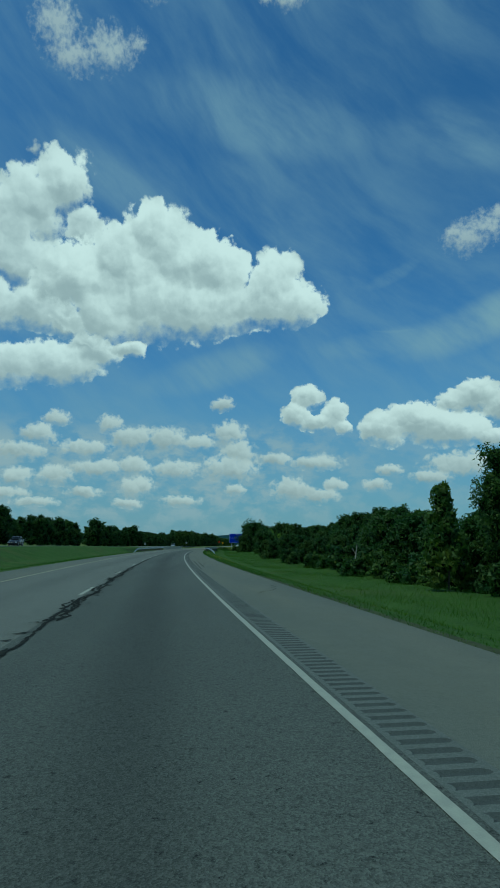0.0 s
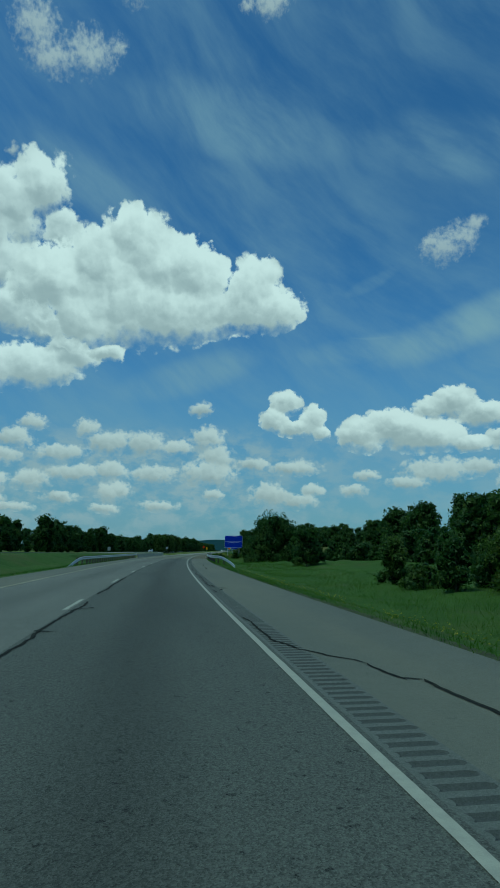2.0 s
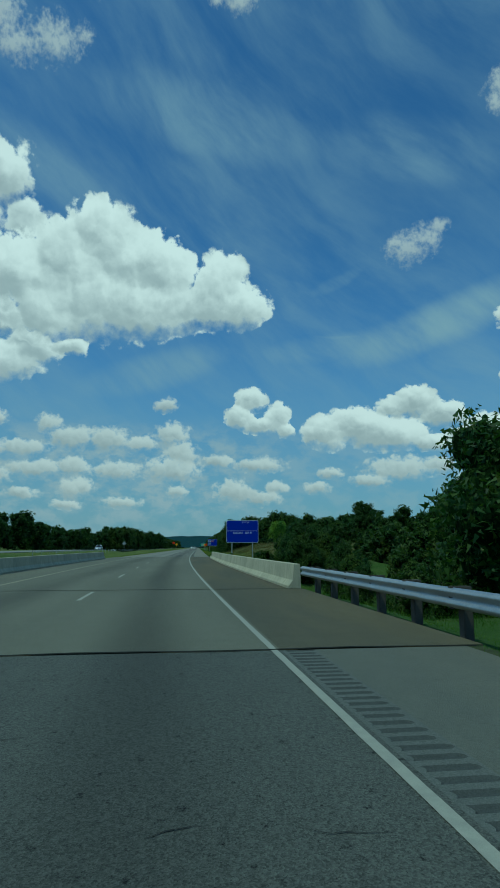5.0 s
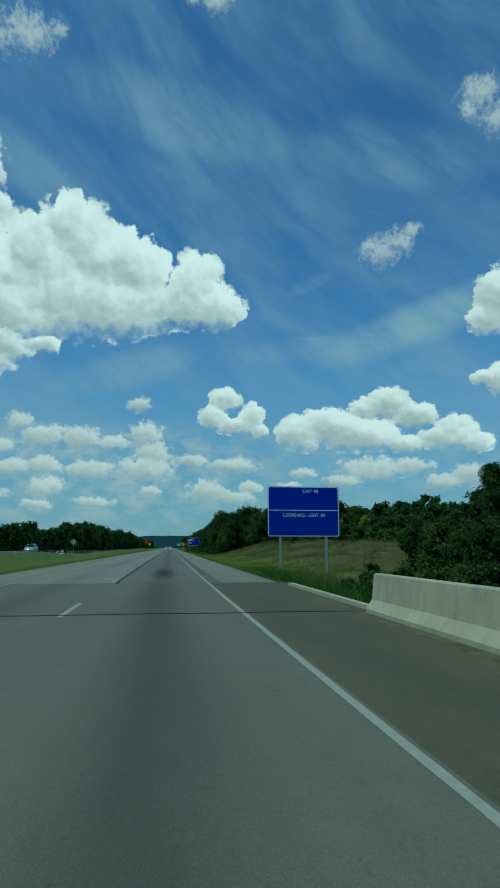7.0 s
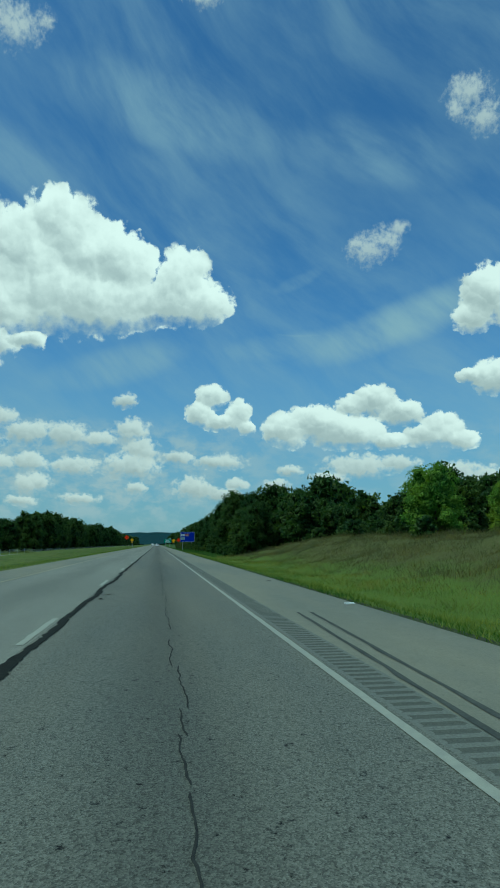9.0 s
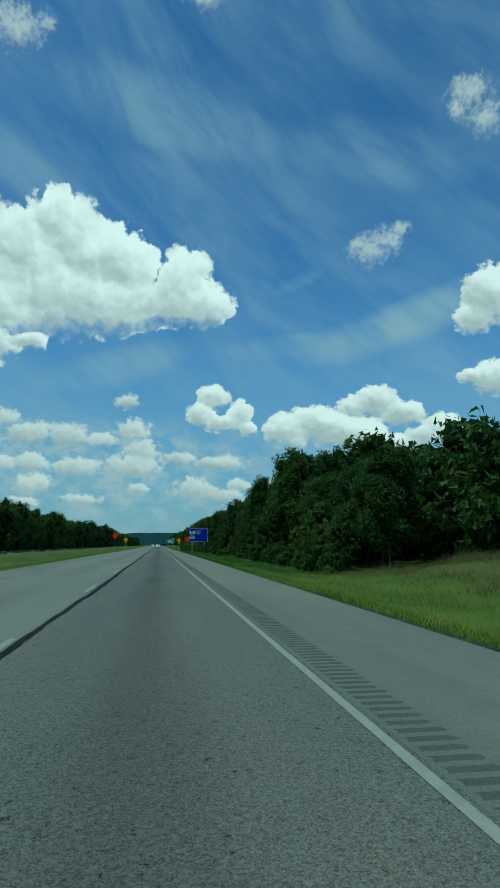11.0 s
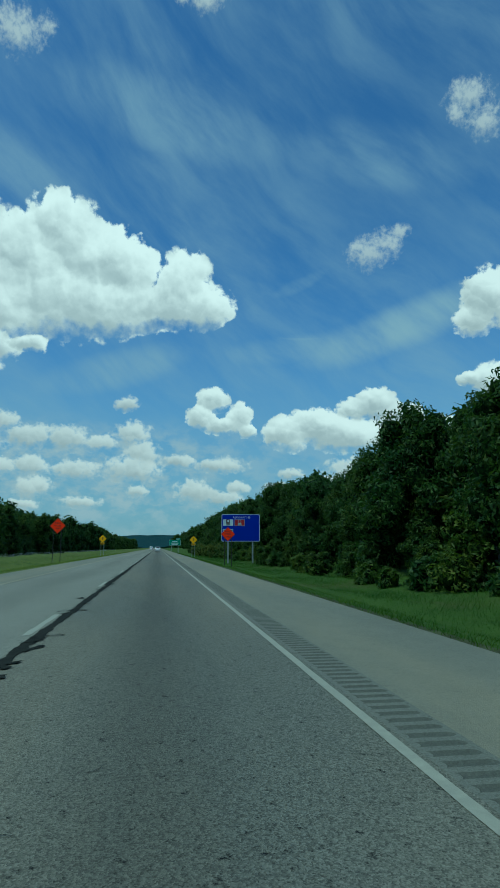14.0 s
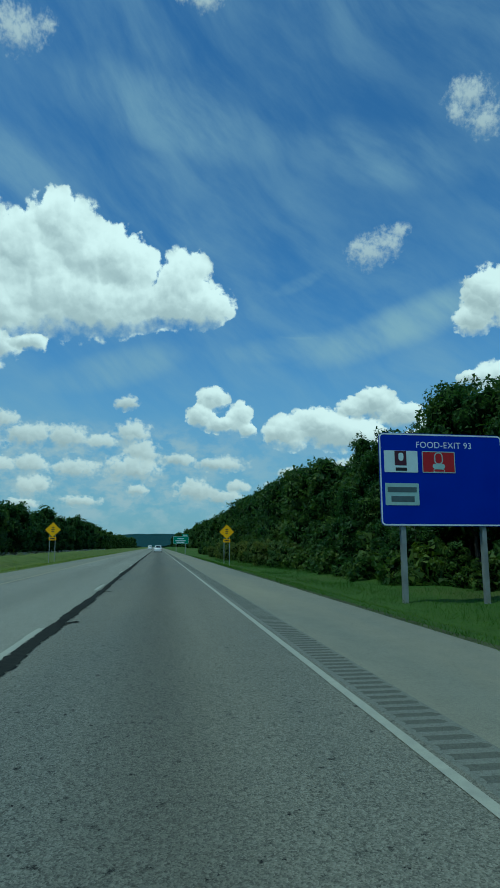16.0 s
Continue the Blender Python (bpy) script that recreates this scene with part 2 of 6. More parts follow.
    col = over(col, a3, l3, -1.1, 0.5, 10.4)
    col = over(col, a4, l4, -2.2, 0.3, 9.4)
    col = over(col, a2, l2, -0.75, 0.55, 12.8)
    col = over(col, a0, l0, -0.70, 0.55, 13.4)
    col = over(col, a1, l1, -0.70, 0.50, 13.5)
    # the far ground's colour under the horizon
    col = blend(nt, remap(nt, el, -1.0, 0.0, 1.0, 0.0), col, (0.5, 0.7, 0.45))
    bg = nt.nodes.new("ShaderNodeBackground")
    nt.links.new(col, bg.inputs[0])
    bg.inputs[1].default_value = 0.10
    nt.links.new(bg.outputs[0], out.inputs[0])


make_sky()
sun = bpy.data.lights.new("sun", "SUN")
sun.energy, sun.angle, sun.color = 3.0, radians(0.6), (1.0, 0.92, 0.78)
e, a = radians(SUN_EL), radians(SUN_AZ)
new("sun", sun).matrix_world = look((0, 0, 0), (-math.sin(a) * math.cos(e), -math.cos(a) * math.cos(e), -math.sin(e)))

# ---- materials ----


def material(name):
    mat = bpy.data.materials.new(name)
    mat.use_nodes = True
    nt = mat.node_tree
    return mat, nt, nt.nodes["Principled BSDF"]


def coords(nt, kind="Object"):
    return nt.nodes.new("ShaderNodeTexCoord").outputs[kind]


def bumped(nt, bsdf, height, strength, distance):
    b = nt.nodes.new("ShaderNodeBump")
    b.inputs["Strength"].default_value, b.inputs["Distance"].default_value = strength, distance
    nt.links.new(height, b.inputs["Height"])
    nt.links.new(b.outputs[0], bsdf.inputs["Normal"])


def plain(name, color, rough=0.6, metal=0.0, vary=0.25, scale=3.0, bump=0.0, gloss=0.5):
    """A painted or cast surface with blotches and fine grain."""
    mat, nt, b = material(name)
    c = coords(nt)
    big, fine = tex_noise(nt, c, scale, 5).outputs[0], tex_noise(nt, c, scale * 14, 4).outputs[0]
    v = mth(nt, "ADD", mth(nt, "MULTIPLY", big, 0.65), mth(nt, "MULTIPLY", fine, 0.35))
    lo, hi = [x * (1 - vary) for x in color], [min(1, x * (1 + vary)) for x in color]
    nt.links.new(blend(nt, remap(nt, v, 0.3, 0.7), lo, hi), b.inputs["Base Color"])
    nt.links.new(remap(nt, big, 0.3, 0.7, max(0.05, rough - 0.12), min(1, rough + 0.12)), b.inputs["Roughness"])
    b.inputs["Metallic"].default_value = metal
    b.inputs["Specular IOR Level"].default_value = gloss
    if bump:
        bumped(nt, b, fine, bump, 0.01)
    return mat


def paving(name, base, bands=(), grain=0.4, stain=0.25, warm=(1, 1, 1), blots=()):
    """Worn pavement. UV holds metres along and across the road; bands: centre, half width, darkness of oil or tyre wear."""
    mat, nt, b = material(name)
    uv = coords(nt, "UV")
    s = nt.nodes.new("ShaderNodeSeparateXYZ")
    nt.links.new(uv, s.inputs[0])
    stone = nt.nodes.new("ShaderNodeTexVoronoi")
    nt.links.new(uv, stone.inputs["Vector"])
    stone.inputs["Scale"].default_value = 95.0
    grit = tex_noise(nt, uv, 130.0, 3.0, 0.7).outputs[0]
    mid = tex_noise(nt, uv, 2.2, 5.0, 0.62).outputs[0]
    chip = tex_noise(nt, uv, 9.0, 4.0, 0.7).outputs[0]
    large = tex_noise(nt, vmath(nt, "MULTIPLY", uv, (0.06, 0.5, 1)), 1.0, 4.0, 0.55).outputs[0]
    sepc = nt.nodes.new("ShaderNodeSeparateColor")
    nt.links.new(stone.outputs["Color"], sepc.inputs[0])
    lum = mth(nt, "ADD", 1.0, mth(nt, "MULTIPLY", mth(nt, "SUBTRACT", sepc.outputs[0], 0.5), grain))
    lum = mth(nt, "ADD", lum, mth(nt, "MULTIPLY", mth(nt, "SUBTRACT", grit, 0.5), grain * 0.9))
    lum = mth(nt, "ADD", lum, mth(nt, "MULTIPLY", mth(nt, "SUBTRACT", mid, 0.5), stain))
    lum = mth(nt, "ADD", lum, mth(nt, "MULTIPLY", mth(nt, "SUBTRACT", large, 0.5), stain * 2.2))
    lum = mth(nt, "SUBTRACT", lum, mth(nt, "MULTIPLY", remap(nt, chip, 0.58, 0.70), grain * 0.8))
    speck = tex_noise(nt, uv, 26.0, 3.0, 0.65).outputs[0]
    lum = mth(nt, "ADD", lum, mth(nt, "MULTIPLY", mth(nt, "SUBTRACT", speck, 0.5), grain * 1.5))
    for centre, half, dark in bands:
        off = mth(nt, "ABSOLUTE", mth(nt, "SUBTRACT", s.outputs[1], centre))
        wob = mth(nt, "ADD", off, mth(nt, "MULTIPLY", mth(nt, "SUBTRACT", large, 0.5), 0.35))
        f = remap(nt, wob, 0.0, half, dark, 0.0)
        f = mth(nt, "MULTIPLY", f, remap(nt, mid, 0.2, 0.7, 0.75, 1.1))
        lum = mth(nt, "MULTIPLY", lum, mth(nt, "SUBTRACT", 1.0, f))
    for bs, bu, hs, hu, dark in blots:
        d = vmath(nt, "LENGTH", vmath(nt, "MULTIPLY", vmath(nt, "SUBTRACT", uv, (bs, bu, 0)), (1 / hs, 1 / hu, 0)))
        lum = mth(nt, "MULTIPLY", lum, mth(nt, "SUBTRACT", 1.0, remap(nt, mth(nt, "ADD", d, mth(nt, "MULTIPLY", mth(nt, "SUBTRACT", mid, 0.5), 0.5)), 0.1, 1.0, dark, 0.0)))
    tone = blend(nt, remap(nt, large, 0.3, 0.7), base, [x * y for x, y in zip(base, warm)])
    comb = nt.nodes.new("ShaderNodeCombineColor")
    for i in range(3):
        nt.links.new(lum, comb.inputs[i])
    nt.links.new(blend(nt, 1.0, tone, comb.outputs[0], "MULTIPLY"), b.inputs["Base Color"])
    b.inputs["Roughness"].default_value = 0.82
    b.inputs["Specular IOR Level"].default_value = 0.3
    bumped(nt, b, mth(nt, "ADD", stone.outputs["Distance"], grit), 0.5, 0.008)
    return mat


def foliage(name, dark, light, dry=(0.16, 0.15, 0.03), trans=0.35, patch=0.35, gloss=0.25):
    """Leaves: each leaf its own shade, each plant its own tint, some light shining through."""
    mat, nt, b = material(name)
    geo = nt.nodes.new("ShaderNodeNewGeometry")
    info = nt.nodes.new("ShaderNodeObjectInfo")
    c = blend(nt, geo.outputs["Random Per Island"], dark, light)
    tint = blend(nt, info.outputs["Random"], (0.75, 0.85, 0.8), (1.25, 1.12, 0.9))
    c = blend(nt, 1.0, c, tint, "MULTIPLY")
    spot = tex_noise(nt, geo.outputs["Position"], patch, 3.0, 0.6).outputs[0]
    c = blend(nt, 1.0, c, blend(nt, remap(nt, spot, 0.35, 0.65), (0.72, 0.85, 0.9), (1.3, 1.12, 0.95)), "MULTIPLY")
    c = blend(nt, remap(nt, geo.outputs["Random Per Island"], 0.93, 1.0, 0.0, 0.4), c, dry)
    nt.links.new(c, b.inputs["Base Color"])
    b.inputs["Roughness"].default_value = 0.55
    b.inputs["Specular IOR Level"].default_value = gloss
    tr = nt.nodes.new("ShaderNodeBsdfTranslucent")
    nt.links.new(blend(nt, 1.0, c, (1.3, 1.5, 0.6), "MULTIPLY"), tr.inputs[0])
    mix = nt.nodes.new("ShaderNodeMixShader")
    mix.inputs[0].default_value = trans
    nt.links.new(b.outputs[0], mix.inputs[1])
    nt.links.new(tr.outputs[0], mix.inputs[2])
    nt.links.new(mix.outputs[0], nt.nodes["Material Output"].inputs[0])
    return mat


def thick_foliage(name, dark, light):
    """The dense body of a crown: small leaves as cells, gap shade painted dark."""
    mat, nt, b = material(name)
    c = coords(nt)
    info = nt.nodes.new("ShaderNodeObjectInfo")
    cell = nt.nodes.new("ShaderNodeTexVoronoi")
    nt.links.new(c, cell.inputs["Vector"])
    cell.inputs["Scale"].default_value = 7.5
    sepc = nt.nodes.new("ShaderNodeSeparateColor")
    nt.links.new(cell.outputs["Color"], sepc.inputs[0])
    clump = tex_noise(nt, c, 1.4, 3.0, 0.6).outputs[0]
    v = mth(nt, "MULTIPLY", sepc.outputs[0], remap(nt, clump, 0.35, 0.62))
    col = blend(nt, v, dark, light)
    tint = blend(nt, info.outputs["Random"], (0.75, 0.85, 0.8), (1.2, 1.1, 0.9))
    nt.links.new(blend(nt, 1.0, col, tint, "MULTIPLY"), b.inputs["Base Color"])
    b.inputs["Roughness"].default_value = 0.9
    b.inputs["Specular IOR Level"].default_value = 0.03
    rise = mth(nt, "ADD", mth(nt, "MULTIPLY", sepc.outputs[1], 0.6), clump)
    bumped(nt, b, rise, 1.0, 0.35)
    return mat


def meadow(name):
    """Ground under the grass: patchy greens, straw and bare soil."""
    mat, nt, b = material(name)
    c = coords(nt)
    big, mid, fine = (tex_noise(nt, c, s, d, 0.6).outputs[0] for s, d in ((0.09, 5), (0.6, 5), (9.0, 5)))
    g = blend(nt, remap(nt, mid, 0.35, 0.65), (0.034, 0.074, 0.012), (0.056, 0.108, 0.018))
    g = blend(nt, remap(nt, fine, 0.3, 0.75), g, (0.085, 0.13, 0.03))
    g = blend(nt, remap(nt, big, 0.5, 0.68, 0.0, 0.35), g, (0.115, 0.10, 0.045))
    # the dry bank past the bridge, sunlight put into its colour: yellow-green verge below, brown seeding weeds above
    road = nt.nodes.new("ShaderNodeSeparateXYZ")
    nt.links.new(coords(nt, "UV"), road.inputs[0])
    along, out = road.outputs[0], mth(nt, "MULTIPLY_ADD", mth(nt, "SUBTRACT", mid, 0.5), 9.0, road.outputs[1])
    dry = blend(nt, remap(nt, out, 11.0, 16.0), (0.15, 0.20, 0.035), (0.135, 0.115, 0.05))
    dry = blend(nt, remap(nt, fine, 0.35, 0.7, 0.0, 0.6), dry, (0.11, 0.15, 0.03))
    where = mth(nt, "MULTIPLY", mth(nt, "MULTIPLY", remap(nt, along, 250.0, 268.0), remap(nt, along, 408.0, 390.0)), remap(nt, road.outputs[1], 2.0, 3.5, 0.0, 0.85))
    g = blend(nt, where, g, dry)
    # median past the bridge: sunlight put into a yellower grass colour
    median = mth(nt, "MULTIPLY", remap(nt, along, 225.0, 260.0), remap(nt, road.outputs[1], -8.0, -11.0, 0.0, 0.65))
    g = blend(nt, mth(nt, "MULTIPLY", median, remap(nt, mid, 0.3, 0.6, 0.4, 1.0)), g, (0.17, 0.19, 0.05))
    nt.links.new(g, b.inputs["Base Color"])
    b.inputs["Roughness"].default_value = 0.95
    b.inputs["Specular IOR Level"].default_value = 0.1
    bumped(nt, b, mth(nt, "ADD", fine, mth(nt, "MULTIPLY", mid, 2.0)), 0.8, 0.12)
    return mat


def concrete(name, base, streak=0.35):
    """Cast concrete with runs of dirt from the top edge and pocks."""
    mat, nt, b = material(name)
    c = coords(nt)
    run = tex_noise(nt, vmath(nt, "MULTIPLY", c, (2.6, 2.6, 0.35)), 1.6, 5, 0.6).outputs[0]
    blot, fine = tex_noise(nt, c, 0.9, 5).outputs[0], tex_noise(nt, c, 40.0, 4).outputs[0]
    v = remap(nt, run, 0.42, 0.68, 0.0, streak)
    col = blend(nt, remap(nt, blot, 0.3, 0.7), base, [x * 0.75 for x in base])
    col = blend(nt, v, col, (0.08, 0.07, 0.052))
    patch = tex_noise(nt, c, 2.6, 6, 0.7).outputs[0]
    col = blend(nt, remap(nt, patch, 0.52, 0.68, 0.0, streak * 0.8), col, (0.10, 0.085, 0.058))
    col = blend(nt, remap(nt, fine, 0.3, 0.75, 0.0, 0.3), col, [min(1, x * 1.3) for x in base])
    nt.links.new(col, b.inputs["Base Color"])
    b.inputs["Roughness"].default_value = 0.85
    bumped(nt, b, fine, 0.4, 0.01)
    return mat


# cloud shade before the bridge and sun after it, painted into pavement colours
ASPHALT = paving("worn_asphalt", (0.094, 0.096, 0.080), [(-1.75, 1.05, 0.34), (-0.75, 0.5, 0.06), (-2.8, 0.5, 0.06)], 0.85, 0.26)
ASPHALT2 = paving("sunlit_asphalt", (0.160, 0.159, 0.132), [(-1.75, 0.95, 0.33), (-0.75, 0.5, 0.05), (-2.8, 0.5, 0.05)], 0.90, 0.26, (1.06, 1.0, 0.92),
                  blots=[(258, -1.75, 9.5, 0.90, 0.70), (254, -5.5, 6.5, 1.1, 0.3), (377, -1.8, 2.6, 0.6, 0.2), (404.5, -2.1, 0.3, 0.12, 0.7), (411, -2.0, 0.35, 0.10, 0.6), (414, -2.3, 0.25, 0.1, 0.6)])
LEFTLANE = paving("grey_asphalt", (0.152, 0.151, 0.126), [(-5.55, 1.1, 0.20)], 0.5, 0.24)
LEFTLANE2 = paving("pale_asphalt", (0.235, 0.227, 0.184), [(-5.55, 1.1, 0.16)], 0.5, 0.22)
SHOULDER = paving("shoulder_concrete", (0.138, 0.140, 0.112), (), 0.25, 0.30, (1.05, 1.0, 0.92))
SHOULDER2 = paving("pale_shoulder_concrete", (0.212, 0.209, 0.166), (), 0.25, 0.30, (1.08, 1.0, 0.90))
DECK = paving("bridge_deck_concrete", (0.156, 0.151, 0.108), [(-1.8, 1.0, 0.42), (-5.5, 1.1, 0.3)], 0.22, 0.28)
DECKSIDE = paving("stained_deck_edge", (0.104, 0.096, 0.062), (), 0.2, 0.4, (1.1, 1.0, 0.85))
FARROAD = paving("opposite_carriageway", (0.23, 0.225, 0.205), (), 0.2, 0.2)
TAR = plain("crack_sealant", (0.022, 0.023, 0.019), 0.95, 0, 0.65, 9.0, 0, 0.08)
GRIT = plain("brown_gutter_grit", (0.13, 0.11, 0.08), 0.95, 0, 0.5, 2.5, 0.6, 0.1)
SOIL = plain("dark_crumbled_soil", (0.062, 0.07, 0.034), 0.95, 0, 0.5, 2.5, 0.6, 0.1)
PAINT = plain("worn_white_paint", (0.35, 0.34, 0.27), 0.7, 0, 0.16, 9.0)
YELLOWLINE = plain("worn_yellow_paint", (0.31, 0.28, 0.18), 0.7, 0, 0.2, 4.0)
GROUND = meadow("verge_soil_and_grass")
BLADES = foliage("grass_blades", (0.056, 0.115, 0.014), (0.092, 0.165, 0.024), (0.20, 0.21, 0.075), 0.45)
STRAW = foliage("seeding_grass", (0.10, 0.12, 0.028), (0.23, 0.21, 0.075), (0.30, 0.24, 0.12), 0.3)
LEAF = foliage("oak_leaves", (0.021, 0.050, 0.013), (0.078, 0.134, 0.031))
LEAFMID = foliage("thicket_leaves", (0.030, 0.066, 0.013), (0.100, 0.155, 0.031))
LEAFDRY = foliage("olive_brush_leaves", (0.055, 0.088, 0.020), (0.135, 0.165, 0.045))
WEEDLEAF = foliage("brown_weed_leaves", (0.085, 0.085, 0.035), (0.17, 0.15, 0.07))
# sunlight on these trees is put into brighter leaf colours
LEAFLIGHT = foliage("sun_brightened_leaves", (0.12, 0.22, 0.03), (0.23, 0.34, 0.06))
# shade inside the crowns is put into this near-black leaf colour
SHADELEAF = thick_foliage("shaded_inner_foliage", (0.006, 0.013, 0.004), (0.045, 0.080, 0.016))
# the same painted sunlight on their inner lumps
LIGHTINNER = thick_foliage("sun_brightened_inner_foliage", (0.05, 0.10, 0.018), (0.18, 0.28, 0.05))
# sunlight is put into this brighter yellow-green
VERGE = foliage("sunny_verge_grass", (0.12, 0.165, 0.025), (0.26, 0.30, 0.07), (0.34, 0.29, 0.12), 0.3)
WEEDS = foliage("brown_weeds", (0.10, 0.085, 0.05), (0.17, 0.14, 0.08), (0.24, 0.19, 0.11), 0.25)
BARK = plain("grey_brown_bark", (0.10, 0.08, 0.06), 0.9, 0, 0.4, 4.0, 0.6)
DEADWOOD = plain("bleached_dead_wood", (0.34, 0.30, 0.25), 0.85, 0, 0.3, 5.0, 0.3)
BARRIER = concrete("weathered_barrier_concrete", (0.50, 0.46, 0.315), 0.22)
GALV = plain("galvanised_steel", (0.42, 0.44, 0.46), 0.42, 0.75, 0.2, 2.0)
# shade on the posts is put into this darkened wood colour
POST = plain("weathered_shaded_wood_post", (0.085, 0.072, 0.055), 0.9, 0, 0.35, 5.0, 0.4)
STEELPOST = plain("grey_sign_post", (0.36, 0.37, 0.37), 0.5, 0.5, 0.15, 3.0)
DARKPOST = plain("dark_steel_post", (0.035, 0.035, 0.033), 0.6, 0.3, 0.3, 4.0)
BLUE = plain("blue_sign_sheeting", (0.003, 0.020, 0.36), 0.5, 0, 0.07, 0.8, 0, 0.2)
GREEN = plain("green_sign_sheeting", (0.0, 0.24, 0.125), 0.45, 0, 0.1, 0.8)
ORANGE = plain("orange_sign_sheeting", (1.0, 0.042, 0.006), 0.6, 0, 0.05, 1.0, 0, 0.1)
YELLOW = plain("yellow_sign_sheeting", (1.0, 0.50, 0.006), 0.6, 0, 0.05, 1.0, 0, 0.1)
WHITE = plain("white_legend", (0.72, 0.75, 0.76), 0.5, 0, 0.06, 2.0)
PANELWHITE = plain("white_logo_panel", (0.62, 0.72, 0.72), 0.5, 0, 0.08, 2.0)
PANELRED = plain("red_logo_panel", (0.35, 0.006, 0.012), 0.5, 0, 0.1, 2.0)
PANELPALE = plain("pale_logo_panel", (0.38, 0.52, 0.50), 0.5, 0, 0.12, 2.0)
BLACK = plain("black_legend", (0.012, 0.012, 0.012), 0.5, 0, 0.2, 2.0)
MAROON = plain("dark_maroon_mark", (0.05, 0.008, 0.02), 0.5, 0, 0.2, 2.0)
CARWHITE = plain("white_car_paint", (0.75, 0.76, 0.77), 0.25, 0, 0.04, 1.0)
CARSILVER = plain("silver_car_paint", (0.42, 0.44, 0.46), 0.28, 0.6, 0.06, 1.0)
CARDARK = plain("black_car_paint", (0.02, 0.02, 0.022), 0.22, 0, 0.1, 1.0)
CARGLASS = plain("dark_car_glass", (0.02, 0.024, 0.028), 0.08, 0, 0.1, 1.0)
RUBBER = plain("tyre_rubber", (0.018, 0.018, 0.018), 0.8, 0, 0.2, 8.0)
LENS = plain("red_tail_lens", (0.4, 0.01, 0.01), 0.2, 0, 0.1, 3.0)
# this dark base colour stands in for the canopies' own shade
HILLTREES = foliage("shade_toned_wooded_hill", (0.005, 0.012, 0.009), (0.012, 0.022, 0.016), trans=0.05, gloss=0.0)
# air haze is put into the ridge's blue colour
HAZEHILL = foliage("haze_tinted_far_ridge", (0.026, 0.058, 0.078), (0.036, 0.074, 0.095), (0.03, 0.06, 0.08), trans=0.05, gloss=0.0)
LITTERWHITE = plain("pale_litter", (0.7, 0.7, 0.68), 0.6, 0, 0.1, 4.0)
FLOWER = foliage("yellow_wildflowers", (0.30, 0.27, 0.04), (0.45, 0.40, 0.08), (0.5, 0.4, 0.05), 0.2)

# ---- the road's own coordinates: s metres along it, u metres right of the edge line ----
ROAD_S = np.arange(-700.0, 4700.0, 1.0)


def heading(s):
    x = np.asarray(247.0 - s, float)
    return np.radians(9.3 / 247 * np.where(x > 40, x, np.where(x < -40, 0, (x + 40) ** 2 / 160)))


ROAD_T = heading(np.maximum(ROAD_S + 0.5, -250))
ROAD_X = np.concatenate([[0], np.cumsum(-np.sin(ROAD_T))])[:-1]
ROAD_Y = np.concatenate([[0], np.cumsum(np.cos(ROAD_T))])[:-1]
ROAD_X, ROAD_Y = ROAD_X - ROAD_X[700], ROAD_Y - ROAD_Y[700]


def place(s, u):
    """World x, y of road coordinates; numbers or arrays."""
    x, y, t = np.interp(s, ROAD_S, ROAD_X), np.interp(s, ROAD_S, ROAD_Y), heading(np.maximum(s, -250))
    return x + u * np.cos(t), y + u * np.sin(t)


def turn_of(s):
    return math.degrees(float(heading(max(s, -250))))


def at(s, u, z=None, turn=0.0):
    """Pose on the ground, or at height z, facing along the road."""
    x, y = place(s, u)
    return pose(float(x), float(y), float(ground(s, u) if z is None else z), 0, 0, turn_of(s) + turn)


def ease(x, a, b):
    t = np.clip((np.asarray(x, float) - a) / (b - a), 0, 1)
    return t * t * (3 - 2 * t)


def opposite_z(s):
    return 1.15 - 0.6 * ease(s, 120, 260) - 1.9 * ease(s, 340, 400)


BRIDGE0, BRIDGE1 = 180.0, 237.5


